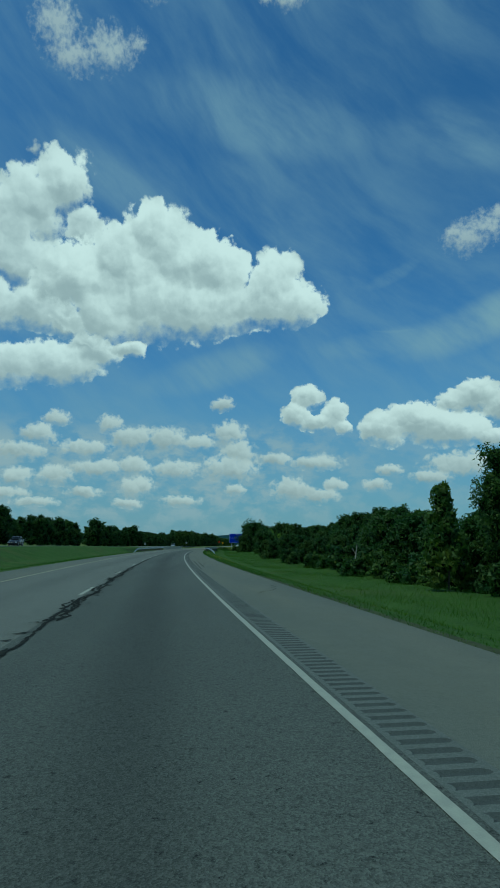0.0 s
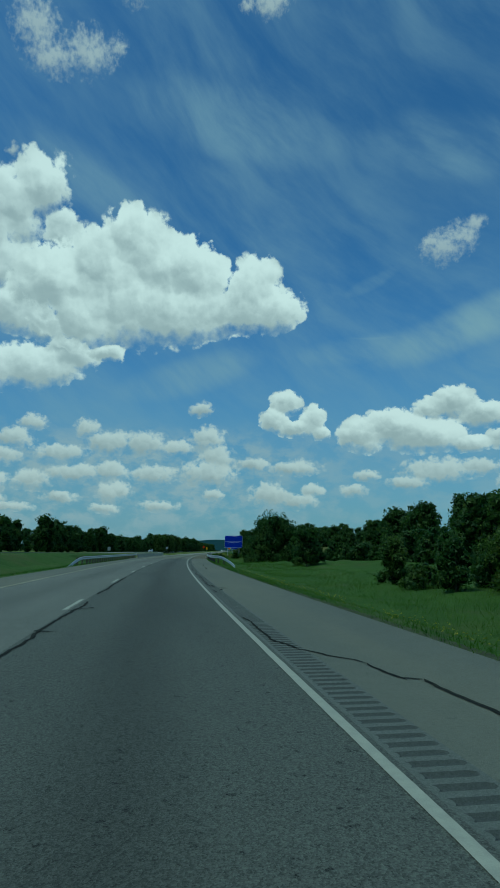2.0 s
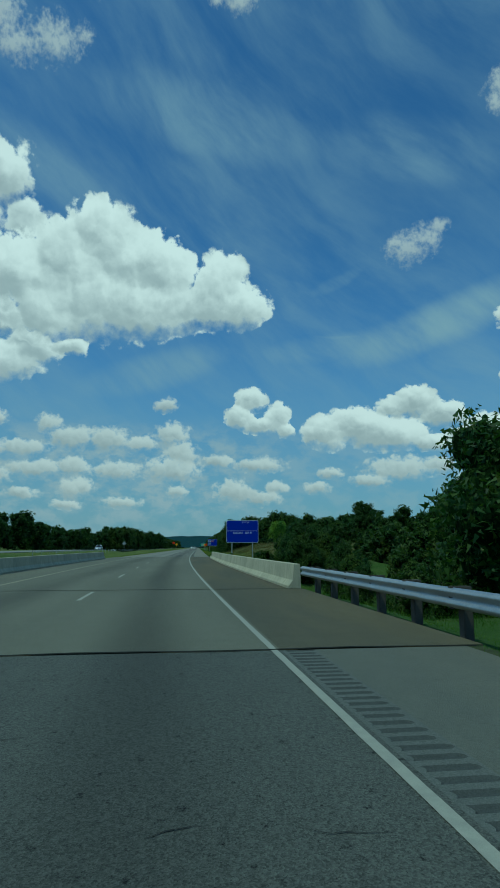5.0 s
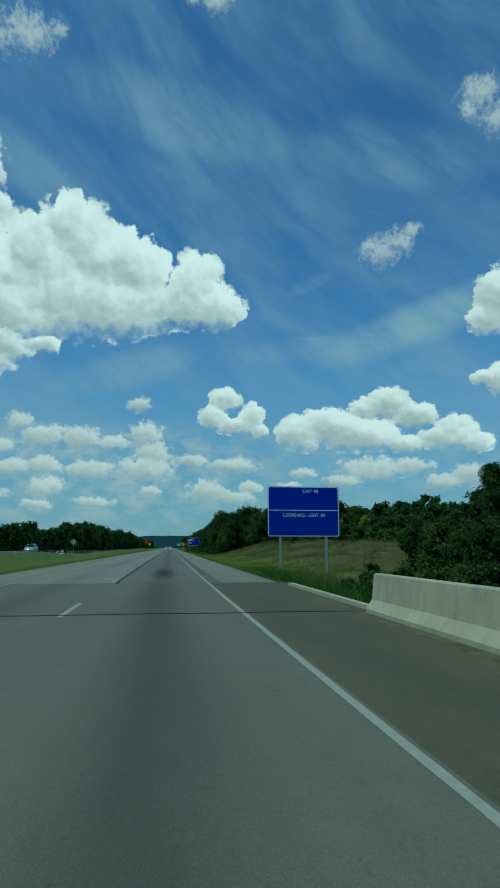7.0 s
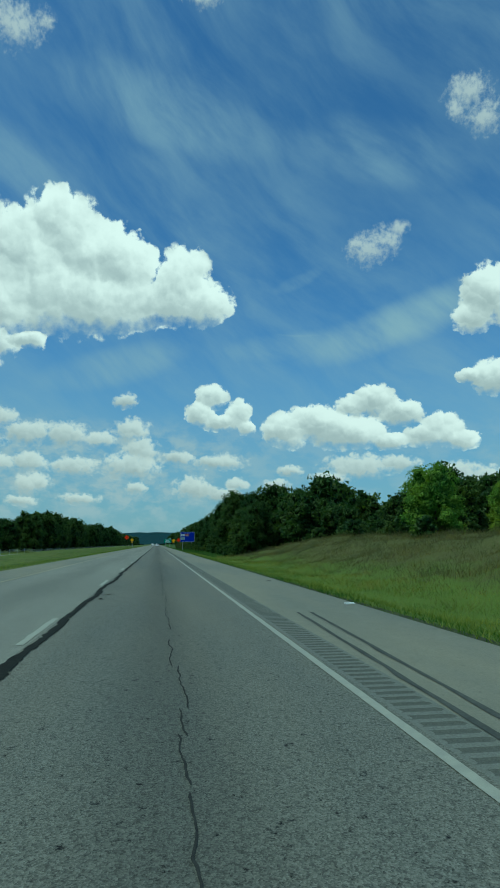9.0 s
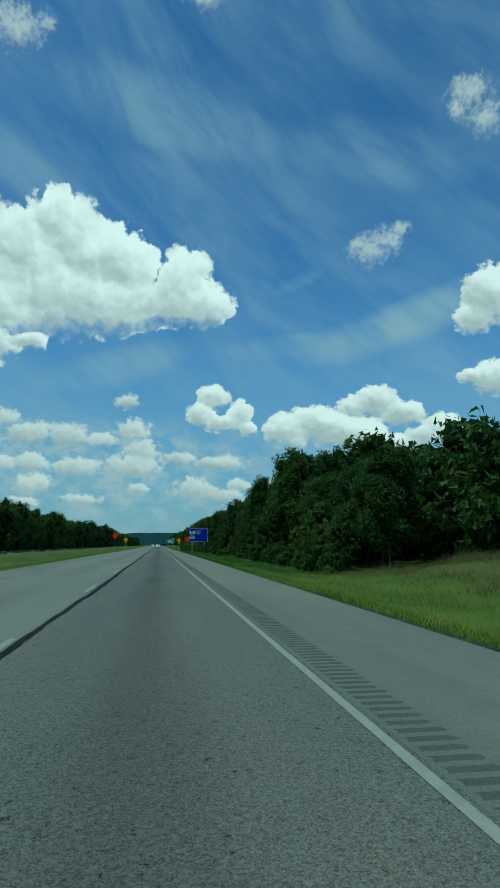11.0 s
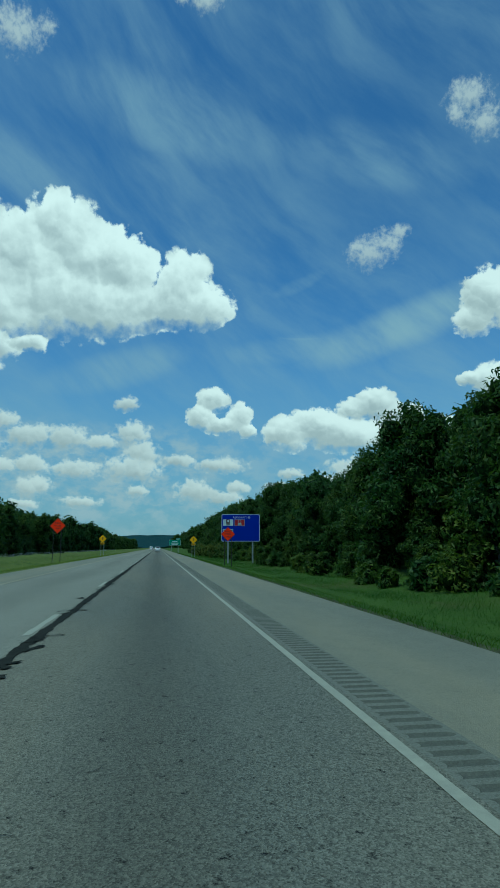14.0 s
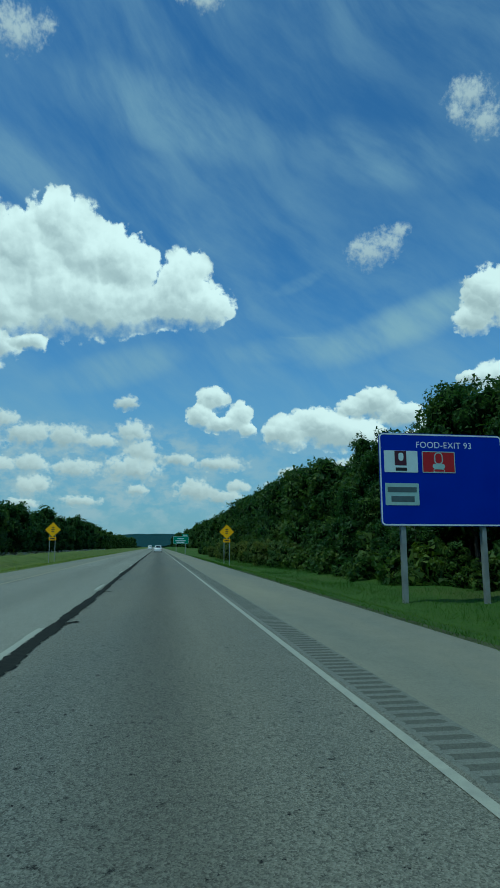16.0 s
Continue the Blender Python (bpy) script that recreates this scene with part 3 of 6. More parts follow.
def ground(s, u):
    """Height of the land."""
    s, u = np.broadcast_arrays(np.asarray(s, float), np.asarray(u, float))
    bank = 0.25 + 2.75 * ease(s, 262, 300) * (1 - ease(s, 380, 402)) + 0.5 * ease(s, 400, 420) * (1 - ease(s, 560, 600)) + 1.2 * ease(s, 570, 640)
    right = -0.95 * ease(u, 2.8, 7.2) + bank * ease(u, 8.5, 23) + 3.0 * ease(u, 40, 160) * ease(s, 230, 420)
    right = right + 0.55 * ease(u, 25, 60)
    left = -0.85 * ease(-u, 9.9, 16) + (0.85 + opposite_z(s)) * ease(-u, 18, 26) + 6.0 * ease(-u, 60, 260)
    left = left + (0.35 + 0.85) * ease(s, 350, 395) * ease(-u, 14, 19.5) * (1 - ease(-u, 20.5, 25.5))
    right = right + (0.30 * np.sin(s * 0.21 + 0.3 * u) * np.sin(u * 0.37 + s * 0.05) + 0.12 * np.sin(s * 0.63 - u)) * ease(u, 9, 16)
    mounds = (0.11 * np.sin(s * 1.05 + 1.7 * np.sin(u * 0.5)) * np.sin(u * 0.75 + 0.4 * np.sin(s * 0.6)) + 0.10 * np.sin(s * 2.3 + u * 1.6)) * ease(u, 11, 15) * ease(s, 255, 268) * (1 - ease(s, 392, 404))
    z = np.where(u > 0, right + mounds, left)
    z = np.where((u < 2.752) & (u > -9.76), -0.30, z - 0.015)
    ripple = 0.10 * np.sin(s * 0.31 + u * 0.7) * np.sin(s * 0.13 - u * 0.43) + 0.05 * np.sin(s * 0.9 + 1.3 * u)
    z = z + ripple * ease(np.abs(u + 3.5), 7.5, 12) * (1 - ease(-u, 22, 25) * (1 - ease(-u, 39, 42)))
    creek = ease(s, BRIDGE0 - 2, BRIDGE0 + 18) * (1 - ease(s, BRIDGE1 - 18, BRIDGE1 + 2)) * ease(u, -25, -19) * (1 - ease(u, 30, 60))
    return z - 3.4 * creek


def mesh_object(name, verts, faces, mat, parent=None, smooth=False, uvs=None):
    me = bpy.data.meshes.new(name)
    me.from_pydata([tuple(v) for v in verts], [], [tuple(f) for f in faces])
    me.materials.append(mat)
    if smooth:
        me.polygons.foreach_set("use_smooth", [True] * len(me.polygons))
    if uvs is not None:
        lay = me.uv_layers.new(name="uv")
        idx = np.empty(len(me.loops), dtype=np.int32)
        me.loops.foreach_get("vertex_index", idx)
        lay.data.foreach_set("uv", np.asarray(uvs, dtype=np.float32)[idx].ravel())
    ob = new(name, me)
    ob.parent = parent
    return ob


def part(name, bm, mat, parent=None, label="", smooth=False):
    """Links a bmesh as one mesh object under a thing or part."""
    me = bpy.data.meshes.new(name)
    bm.to_mesh(me)
    bm.free()
    me.materials.append(mat)
    if smooth:
        me.polygons.foreach_set("use_smooth", [True] * len(me.polygons))
    ob = new(name, me)
    ob.parent = parent
    return tagged(ob, label)


def box(bm, x0, x1, y0, y1, z0, z1, bevel=0.0):
    m = Matrix.Translation(((x0 + x1) / 2, (y0 + y1) / 2, (z0 + z1) / 2)) @ Matrix.Diagonal((x1 - x0, y1 - y0, z1 - z0, 1))
    g = bmesh.ops.create_cube(bm, size=1, matrix=m)
    if bevel:
        edges = {e for v in g["verts"] for e in v.link_edges}
        bmesh.ops.bevel(bm, geom=list(edges), offset=bevel, segments=2, affect="EDGES", clamp_overlap=True)
    return bm


def tube(bm, p, q, r0, r1, n=8):
    p, q = Vector(p), Vector(q)
    d = q - p
    m = Matrix.Translation((p + q) / 2) @ d.to_track_quat("Z", "Y").to_matrix().to_4x4()
    bmesh.ops.create_cone(bm, cap_ends=True, segments=n, radius1=r0, radius2=r1, depth=d.length, matrix=m)


def strip(name, ss, us, mat, zfun, thick=0.0, parent=None):
    """A sheet along the road with rows at ss and columns at us; thick gives it edges."""
    ss, us = np.asarray(ss, float), np.asarray(us, float)
    S, U = np.meshgrid(ss, us, indexing="ij")
    X, Y = place(S, U)
    Z = zfun(S, U) + 0 * X
    n, m = S.shape
    verts = np.stack([X, Y, Z], -1).reshape(-1, 3)
    uv = np.stack([S, U], -1).reshape(-1, 2)
    i = np.arange(n * m).reshape(n, m)
    faces = np.stack([i[:-1, :-1], i[:-1, 1:], i[1:, 1:], i[1:, :-1]], -1).reshape(-1, 4).tolist()
    if thick:
        low = verts - np.array([0, 0, thick])
        k = n * m
        verts, uv = np.vstack([verts, low]), np.vstack([uv, uv])
        j = i + k
        for a, b, flip in ((i[:, 0], j[:, 0], 0), (i[:, -1], j[:, -1], 1), (i[0, :], j[0, :], 1), (i[-1, :], j[-1, :], 0)):
            f = np.stack([a[:-1], a[1:], b[1:], b[:-1]], -1)
            faces += (f[:, ::-1] if flip else f).tolist()
    return mesh_object(name, verts, faces, mat, parent, False, uv)


def zflat(z):
    return lambda s, u: z + 0 * s


# ---- ground, one sheet to the horizon ----
gs = np.concatenate([np.arange(-690, -60, 30), np.arange(-60, 760, 3.0), np.arange(760, 1500, 20), np.arange(1500, 4600, 100)])
gu = np.concatenate([-np.geomspace(2600, 60, 26), -np.arange(58, 9.9, -2.0), [-9.78, -9.74, 2.745, 2.76, 2.95], np.arange(3.4, 30, 1.0), np.arange(30, 62, 4.0), np.geomspace(64, 1150, 22)])
tagged(strip("ground", gs, gu, GROUND, ground), "grassy roadside land with ditches, banks and a creek hollow", "ground", kind="structure")

# ---- carriageway ----
rs1, rs2, rs3 = np.arange(-600, BRIDGE0 - 11.9, 4), np.arange(BRIDGE0, BRIDGE1 + 0.1, 2.5), np.concatenate([np.arange(248.5, 1200, 6), np.arange(1200, 4600, 100)])
# shade-coloured stretch first, sun-coloured stretch beyond the bridge
for seg, drive, passing, side in ((rs1, ASPHALT, LEFTLANE, SHOULDER), (rs3, ASPHALT2, LEFTLANE2, SHOULDER2)):
    tagged(strip("road_lane", seg, [-3.62, -1.8, 0.1], drive, zflat(0), 0.25), "worn grey asphalt driving lane with dark oily middle band", "road", kind="structure")
    tagged(strip("road_lane", seg, [-7.4, -5.5, -3.62], passing, zflat(0), 0.25), "paler grey asphalt passing lane", "road", kind="structure")
    tagged(strip("left_shoulder", seg, [-9.75, -7.4], side, zflat(0), 0.25), "pale paved inner shoulder beside the median", "shoulder", kind="structure")
    tagged(strip("right_shoulder", seg, [0.56, 1.7, 2.75], side, zflat(0), 0.25), "pale grey paved outer shoulder", "shoulder", kind="structure")
dk = (("approach_slab", np.array([BRIDGE0 - 11.9, BRIDGE0 - 6, BRIDGE0 - 0.06])), ("bridge_deck", rs2), ("approach_slab", np.array([BRIDGE1 + 0.06, 243, 248.44])))
for nm, seg in dk:
    thick = 0.9 if nm == "bridge_deck" else 0.35
    tagged(strip(nm, seg, [-10.4, -5.5, 0.09], DECK, zflat(0.004), thick), "smooth grey concrete bridge slab with dark wheel band", "bridge deck", kind="structure")
    tagged(strip(nm, seg, [0.09, 1.5, 3.05], DECKSIDE, zflat(0.004), thick), "brown-stained concrete edge of the bridge slab", "bridge deck", kind="structure")
bm = bmesh.new()
for js, h in ((BRIDGE0 - 11.95, 0.04), (BRIDGE0 - 0.03, 0.05), (BRIDGE1 + 0.03, 0.05), (248.47, 0.035)):
    pts = [place(js + w + 0.06 * math.sin(k * 1.7), -10.2 + k * 0.94) for w in (-h, h) for k in range(15)]
    vs = [bm.verts.new((float(p[0]), float(p[1]), 0.009)) for p in pts]
    for k in range(14):
        bm.faces.new((vs[k], vs[k + 1], vs[k + 16], vs[k + 15]))
bmesh.ops.recalc_face_normals(bm, faces=bm.faces)
tagged(part("expansion_joint", bm, TAR), "black sealed joints across the road at the bridge ends", "joint", kind="structure")

# rumble strip: milled grooves beside the edge line
PITCH = 0.20


def rumble(s0, s1, ridge, groove):
    k = np.arange(s0, s1, PITCH)
    prof = [(0.0, 0.0), (0.07, 0.0), (0.10, -0.012), (0.145, -0.012), (0.18, 0.0)]
    ss = np.concatenate([[q + d for d, _ in prof] for q in k])
    zz = np.tile([z for _, z in prof], len(k))
    inner = np.tile([0.14, 0.14, 0.16, 0.16, 0.14], len(k))
    jit = np.repeat(np.random.RandomState(int(s0) + 50).normal(0, 0.012, len(k)), 5)
    outer = np.tile([0.46, 0.46, 0.50, 0.50, 0.46], len(k)) + jit
    rows = []
    for us, dz in ((0.1 + 0 * ss, 0 * zz), (inner, zz * 0), (inner + 0.02, zz), (outer, zz), (outer + 0.03, 0 * zz), (0.56 + 0 * ss, 0 * zz)):
        x, y = place(ss, us)
        rows.append(np.stack([x, y, dz], -1))
    v = np.stack(rows, 1)
    n, m = v.shape[:2]
    i = np.arange(n * m).reshape(n, m)
    f = np.stack([i[:-1, :-1], i[:-1, 1:], i[1:, 1:], i[1:, :-1]], -1).reshape(-1, 4).tolist()
    uv = np.stack([np.repeat(ss, m), v.reshape(-1, 3)[:, 0]], -1)
    ob = mesh_object("rumble_strip", v.reshape(-1, 3), f, ridge, None, False, uv)
    ob.data.materials.append(groove)
    low = np.zeros((n - 1, m - 1), dtype=np.int32)
    for q in (1, 2, 3):
        low[np.arange(n - 1) % 5 == q, 1:4] = 1
    ob.data.polygons.foreach_set("material_index", low.ravel())
    return ob


# groove faces take a darker colour than the ridges
GROOVE = paving("dark_rumble_groove", (0.070, 0.073, 0.064), (), 0.3, 0.25)
RUMBLE = paving("milled_rumble_asphalt", (0.128, 0.132, 0.114), (), 0.35, 0.25)
# lighter pair for the stretch whose paving is coloured as sunlit
RUMBLE2 = paving("pale_rumble_asphalt", (0.172, 0.172, 0.142), (), 0.35, 0.25)
GROOVE2 = paving("pale_rumble_groove", (0.105, 0.105, 0.086), (), 0.3, 0.25)
for a0, b0, ridge, groove in ((-9, BRIDGE0 - 12.0, RUMBLE, GROOVE), (248.5, 620, RUMBLE2, GROOVE2)):
    tagged(rumble(a0, b0, ridge, groove), "milled rumble strip grooves beside the edge line", "rumble strip", kind="stuff")
tagged(strip("rumble_margin", np.arange(620, 4600, 40), [0.1, 0.56], SHOULDER, zflat(-0.001)), "shoulder paving beside the edge line", "shoulder", kind="structure")
tagged(strip("rumble_margin", np.arange(-600, -8, 8), [0.1, 0.56], SHOULDER, zflat(-0.001)), "shoulder paving beside the edge line", "shoulder", kind="structure")


def ragged(ss, uc, half, z, seed, fray=0.2):
    """A painted or poured line with uneven edges."""
    rnd = np.random.RandomState(seed)
    ss = np.asarray(ss, float)
    a = uc - half * (1 + fray * rnd.normal(0, 1, len(ss)))
    b = uc + half * (1 + fray * rnd.normal(0, 1, len(ss)))
    xa, ya = place(ss, a)
    xb, yb = place(ss, b)
    n = len(ss)
    v = np.vstack([np.stack([xa, ya, 0 * xa + z], -1), np.stack([xb, yb, 0 * xb + z], -1)])
    f = [(k, n + k, n + k + 1, k + 1) for k in range(n - 1)]
    return v, f


def joined(name, pieces, mat):
    verts, faces, k = [], [], 0
    for v, f in pieces:
        verts.append(v)
        faces += [tuple(i + k for i in q) for q in f]
        k += len(v)
    return mesh_object(name, np.vstack(verts), faces, mat)


edge = [ragged(np.concatenate([np.arange(-60, 640, 0.35), np.arange(640, 4500, 40)]), 0.0, 0.047, 0.006, 3, 0.035)]
tagged(joined("edge_line", edge, PAINT), "worn solid white edge line", "road marking", kind="structure")
yl = [ragged(np.concatenate([np.arange(-60, 640, 1.0), np.arange(640, 4500, 40)]), -7.45, 0.06, 0.010, 4, 0.12)]
tagged(joined("median_line", yl, YELLOWLINE), "faded yellow line along the inner shoulder", "road marking", kind="structure")
DASH_PHASE = 8.6 - 3.05
for k in range(-4, 90):
    s0 = k * 12.19 + DASH_PHASE
    v, f = ragged(np.linspace(s0, s0 + 3.05, 11), -3.72, 0.055, 0.006, 100 + k, 0.12)
    tagged(joined("lane_dash", [(v, f)], PAINT), "worn white lane dash painted on asphalt", "road marking", "broken lane line", "structure")


# ---- sealed cracks ----
def wander(seed, s0, s1, u0, u1, amp, half, step=0.22, z=0.007):
    """A poured crack from (s0, u0) to (s1, u1) with a crooked course."""
    rnd = np.random.RandomState(seed)
    n = max(4, int(math.hypot(s1 - s0, (u1 - u0)) / step))
    t = np.linspace(0, 1, n)
    w = np.cumsum(rnd.normal(0, 1, n))
    w = (w - t * w[-1]) / math.sqrt(n) * amp
    w2 = np.cumsum(rnd.normal(0, 1, n))
    w2 = (w2 - t * w2[-1]) / math.sqrt(n) * amp
    ss, us = s0 + (s1 - s0) * t + w2 * abs(u1 - u0) / (abs(s1 - s0) + abs(u1 - u0)), u0 + (u1 - u0) * t + w
    ds, du = np.gradient(ss), np.gradient(us)
    ln = np.hypot(ds, du) + 1e-6
    spread = np.convolve(np.pad(rnd.rand(n), 3, "edge"), [0.1, 0.15, 0.15, 0.2, 0.15, 0.15, 0.1], "valid")
    h = half * (0.25 + 1.05 * spread + 0.45 * rnd.rand(n))
    h[0] = h[-1] = half * 0.25
    xa, ya = place(ss - du / ln * h, us + ds / ln * h)
    xb, yb = place(ss + du / ln * h, us - ds / ln * h)
    zz = np.full(n, z)
    v = np.vstack([np.stack([xa, ya, zz], -1), np.stack([xb, yb, zz], -1)])
    return v, [(k + 1, n + k + 1, n + k, k) for k in range(n - 1)]


rnd = random.Random(5)
seams = []
k = 0
for s0, s1, half in ((-20, 27, .11), (27, 62, .085), (62, 81, .035), (84, 96, .05), (99, 112, .03), (117, 124, .05), (138, 162, .06), (248.6, 262, .05), (262, 345, .08), (345, 420, .09), (420, 470, .12), (470, 640, .135), (640, 800, .10)):
    s = s0
    while s < s1:
        e = min(s1, s + (rnd.uniform(2.5, 5) if s < 36 else rnd.uniform(9, 16)))
        if s < 36:
            for off in (-0.13, 0.0, 0.12):
                if rnd.random() < 0.75:
                    seams.append(wander(3000 + k * 5 + int(off * 10), s - 0.4, e + 0.3, -3.52 + off, -3.52 + off, 0.22, 0.034, 0.10, 0.0088 + 0.0007 * (2 * int(off * 10 + 1.5) + k % 2)))
        seams.append(wander(1000 + k, s - 0.3, e, -3.50 + rnd.uniform(-.03, .03), -3.50 + rnd.uniform(-.03, .03), 0.10 if s < 345 else 0.045, half * rnd.uniform(.6, .95) * (0.35 if s < 36 else 1), 0.10, 0.0070 + 0.0009 * (k % 2)))
        for j in range(rnd.randint(0, 2) + (2 if s < 36 else 2 if 260 < s < 345 else 7 if s > 420 else 0)):
            q = rnd.uniform(s, e)
            seams.append(wander(5000 + k * 9 + j, q, q + rnd.uniform(-.6, .6), -3.52, -3.5 + rnd.choice((-1, 1, 1)) * rnd.uniform(.12, .42 if s < 420 else .26), 0.22, 0.034 if s < 420 else 0.05, 0.07, 0.0135 + 0.0007 * j))
        s, k = e, k + 1
tagged(joined("lane_seam", seams, TAR), "black sealed crack running along the lane joint", "crack", kind="structure")

# ends of each stretch of crack: from s, u to s, u, crookedness, half width
SIDE = [(52.0, 0.21, 55.2, 0.22, 0.06, 0.032), (55.5, 0.42, 55.8, 0.86, 0.05, 0.014), (55.2, 1.16, 58.0, 1.14, 0.08, 0.022), (57.9, 1.14, 58.3, 1.32, 0.04, 0.026),
        (58.3, 1.30, 58.8, 0.85, 0.08, 0.016), (59.6, 0.79, 60.1, 1.08, 0.06, 0.026), (60.1, 1.08, 61.4, 1.46, 0.08, 0.032), (61.4, 1.45, 62.8, 1.21, 0.06, 0.020),
        (62.8, 1.21, 63.5, 0.75, 0.08, 0.018), (63.5, 0.75, 66.5, 1.30, 0.20, 0.014), (68.0, 1.42, 70.2, 1.36, 0.06, 0.030), (70.2, 1.33, 70.3, 1.16, 0.03, 0.030),
        (70.2, 1.16, 71.2, 1.06, 0.06, 0.024), (71.2, 1.06, 72.4, 0.45, 0.06, 0.018), (72.4, 0.45, 73.4, 0.22, 0.06, 0.028), (73.4, 0.22, 76.5, 0.20, 0.08, 0.024)]
SIDE_AHEAD = [(84.3, 0.28, 85.2, 0.24, 0.05, 0.030), (85.1, 0.42, 85.2, 0.64, 0.04, 0.030), (85.2, 0.62, 86.0, 0.48, 0.05, 0.040), (86.0, 0.50, 86.1, 0.86, 0.03, 0.030),
              (86.1, 0.86, 87.1, 0.43, 0.06, 0.026), (87.1, 0.43, 88.3, 0.40, 0.06, 0.040), (87.4, 0.28, 91.0, 0.24, 0.08, 0.028), (91.0, 0.30, 94.0, 0.38, 0.10, 0.024),
              (94.0, 0.38, 103.0, 0.32, 0.22, 0.024)]
SIDE_BRIDGE = [(105.5, 0.32, 108.4, 0.20, 0.14, 0.034), (108.9, 1.30, 110.7, 1.32, 0.12, 0.022), (108.8, 1.52, 111.9, 1.27, 0.14, 0.026), (111.9, 1.42, 114.3, 1.40, 0.12, 0.030),
               (116.8, 1.45, 119.5, 1.44, 0.06, 0.026), (119.5, 1.44, 122.5, 1.50, 0.10, 0.022), (126.2, 0.48, 126.8, 0.16, 0.08, 0.026), (126.8, 0.15, 128.4, 0.14, 0.10, 0.030), (128.4, 0.14, 128.8, 0.38, 0.08, 0.030),
               (129.2, 0.24, 130.3, 0.42, 0.10, 0.036), (130.3, 0.46, 134.0, 0.31, 0.14, 0.026), (134.0, 0.31, 139.0, 0.40, 0.16, 0.028), (126.6, 0.62, 126.9, 0.50, 0.05, 0.040),
               (17.5, 1.20, 21.0, 2.30, 0.30, 0.011), (40.0, 1.10, 46.0, 1.40, 0.30, 0.012)]
side = [wander(31 + k, s0, s1, u0, u1, amp, half, 0.12, 0.0070 + 0.0007 * (k % 3)) for k, (s0, u0, s1, u1, amp, half) in enumerate(SIDE + SIDE_AHEAD + SIDE_BRIDGE)]
tagged(joined("shoulder_crack", side, TAR), "black sealed cracks wandering across the shoulder", "crack", kind="structure")
hair = []
s, j = 256.0, 0
while s < 345:
    e = s + rnd.uniform(0.5, 1.8)
    if rnd.random() < 0.8:
        hair.append(wander(700 + j, s, e + 0.2, -1.66 + rnd.gauss(0, .02), -1.66 + rnd.gauss(0, .02), 0.035, 0.007, 0.06, 0.006))
    s, j = e + rnd.uniform(0.0, 0.35), j + 1
for j in range(120):
    s = rnd.uniform(-5, 640)
    if 168 < s < 249:
        continue
    u = rnd.uniform(-3.3, -0.3)
    hair.append(wander(900 + j, s, s + rnd.uniform(-.2, .2), u, u + rnd.uniform(.1, .35), 0.08, 0.004, 0.06, 0.006))
HAIRLINE = plain("hairline_crack_dirt", (0.04, 0.04, 0.037), 0.95, 0, 0.4, 9.0, 0, 0.1)
tagged(joined("hairline_crack", hair, HAIRLINE), "fine dark cracks and pits in the worn asphalt", "crack", kind="stuff")
SKID = plain("skid_rubber", (0.085, 0.087, 0.076), 0.9, 0, 0.35, 2.0, 0, 0.1)
skid = [ragged(np.arange(a0, b0, 0.5), uc + 0.10 * np.sin((np.arange(a0, b0, 0.5) - a0) * 0.1), 0.045, 0.006, sd, 0.25)
        for a0, b0, uc, sd in ((36, 52, 0.62, 11), (38, 50, 0.92, 12), (122, 126.6, 0.62, 14))]
veer = np.arange(280.5, 302, 0.5)
swing = 0.37 + 0.032 * (veer - 282) + 0.017 * np.maximum(veer - 287, 0)
skid += [ragged(veer, swing - off, 0.034, 0.007, 20 + int(off * 10), 0.25) for off in (0.0, 0.27)]
tagged(joined("skid_mark", skid, SKID), "grey tyre skid marks on the shoulder", "skid mark", kind="structure")

# ---- opposite carriageway ----
os_ = np.concatenate([np.arange(-600, 760, 8), np.arange(760, 4600, 60)])
tagged(strip("opposite_road", os_, [-38.5, -32, -26.2], FARROAD, lambda s, u: opposite_z(s) + 0.06, 0.3), "pale concrete carriageway across the median", "road", kind="structure")

# ---- bridge parapets ----
PROFILE = [(0.0, 0.0), (0.0, 0.08), (0.14, 0.27), (0.20, 0.81), (0.40, 0.81), (0.42, 0.0)]   # distance from the road, height


def parapet_panel(s0, s1, uf, sign, parent):
    bm = bmesh.new()
    ss = np.linspace(s0 + 0.005, s1 - 0.005, 6)
    rings = []
    for s in ss:
        ring = []
        for d, z in PROFILE:
            x, y = place(s, uf + sign * d)
            ring.append(bm.verts.new((float(x), float(y), z + 0.005)))
        rings.append(ring)
    for r0, r1 in zip(rings, rings[1:]):
        for i in range(len(PROFILE) - 1):
            bm.faces.new((r0[i], r0[i + 1], r1[i + 1], r1[i]))
    bm.faces.new(rings[0])
    bm.faces.new(rings[-1])
    bmesh.ops.recalc_face_normals(bm, faces=bm.faces)
    edges = [e for e in bm.edges if all(abs(v.co.z - 0.815) < 0.01 for v in e.verts)]
    bmesh.ops.bevel(bm, geom=edges, offset=0.02, segments=1, affect="EDGES")
    return part("panel", bm, BARRIER, parent)


def parapet(uf, sign, s0, s1, label):
    top = tagged(new("bridge_parapet"), label, "concrete barrier", "bridge parapets")
    n = round((s1 - s0) / 6.4)
    for i in range(n):
        parapet_panel(s0 + (s1 - s0) * i / n, s0 + (s1 - s0) * (i + 1) / n, uf, sign, top)
    return top


parapet(2.58, 1, BRIDGE0, BRIDGE1 - 0.3, "weathered concrete safety barrier along the bridge edge")
parapet(-9.9, -1, BRIDGE0 + 1, BRIDGE1 - 4, "weathered concrete safety barrier beside the median")
tagged(strip("slab_curb", np.linspace(BRIDGE1 + 0.1, 246.5, 8), [2.78, 2.95], BARRIER, zflat(0.10), 0.3), "low concrete curb beside the approach slab", "curb", kind="structure")

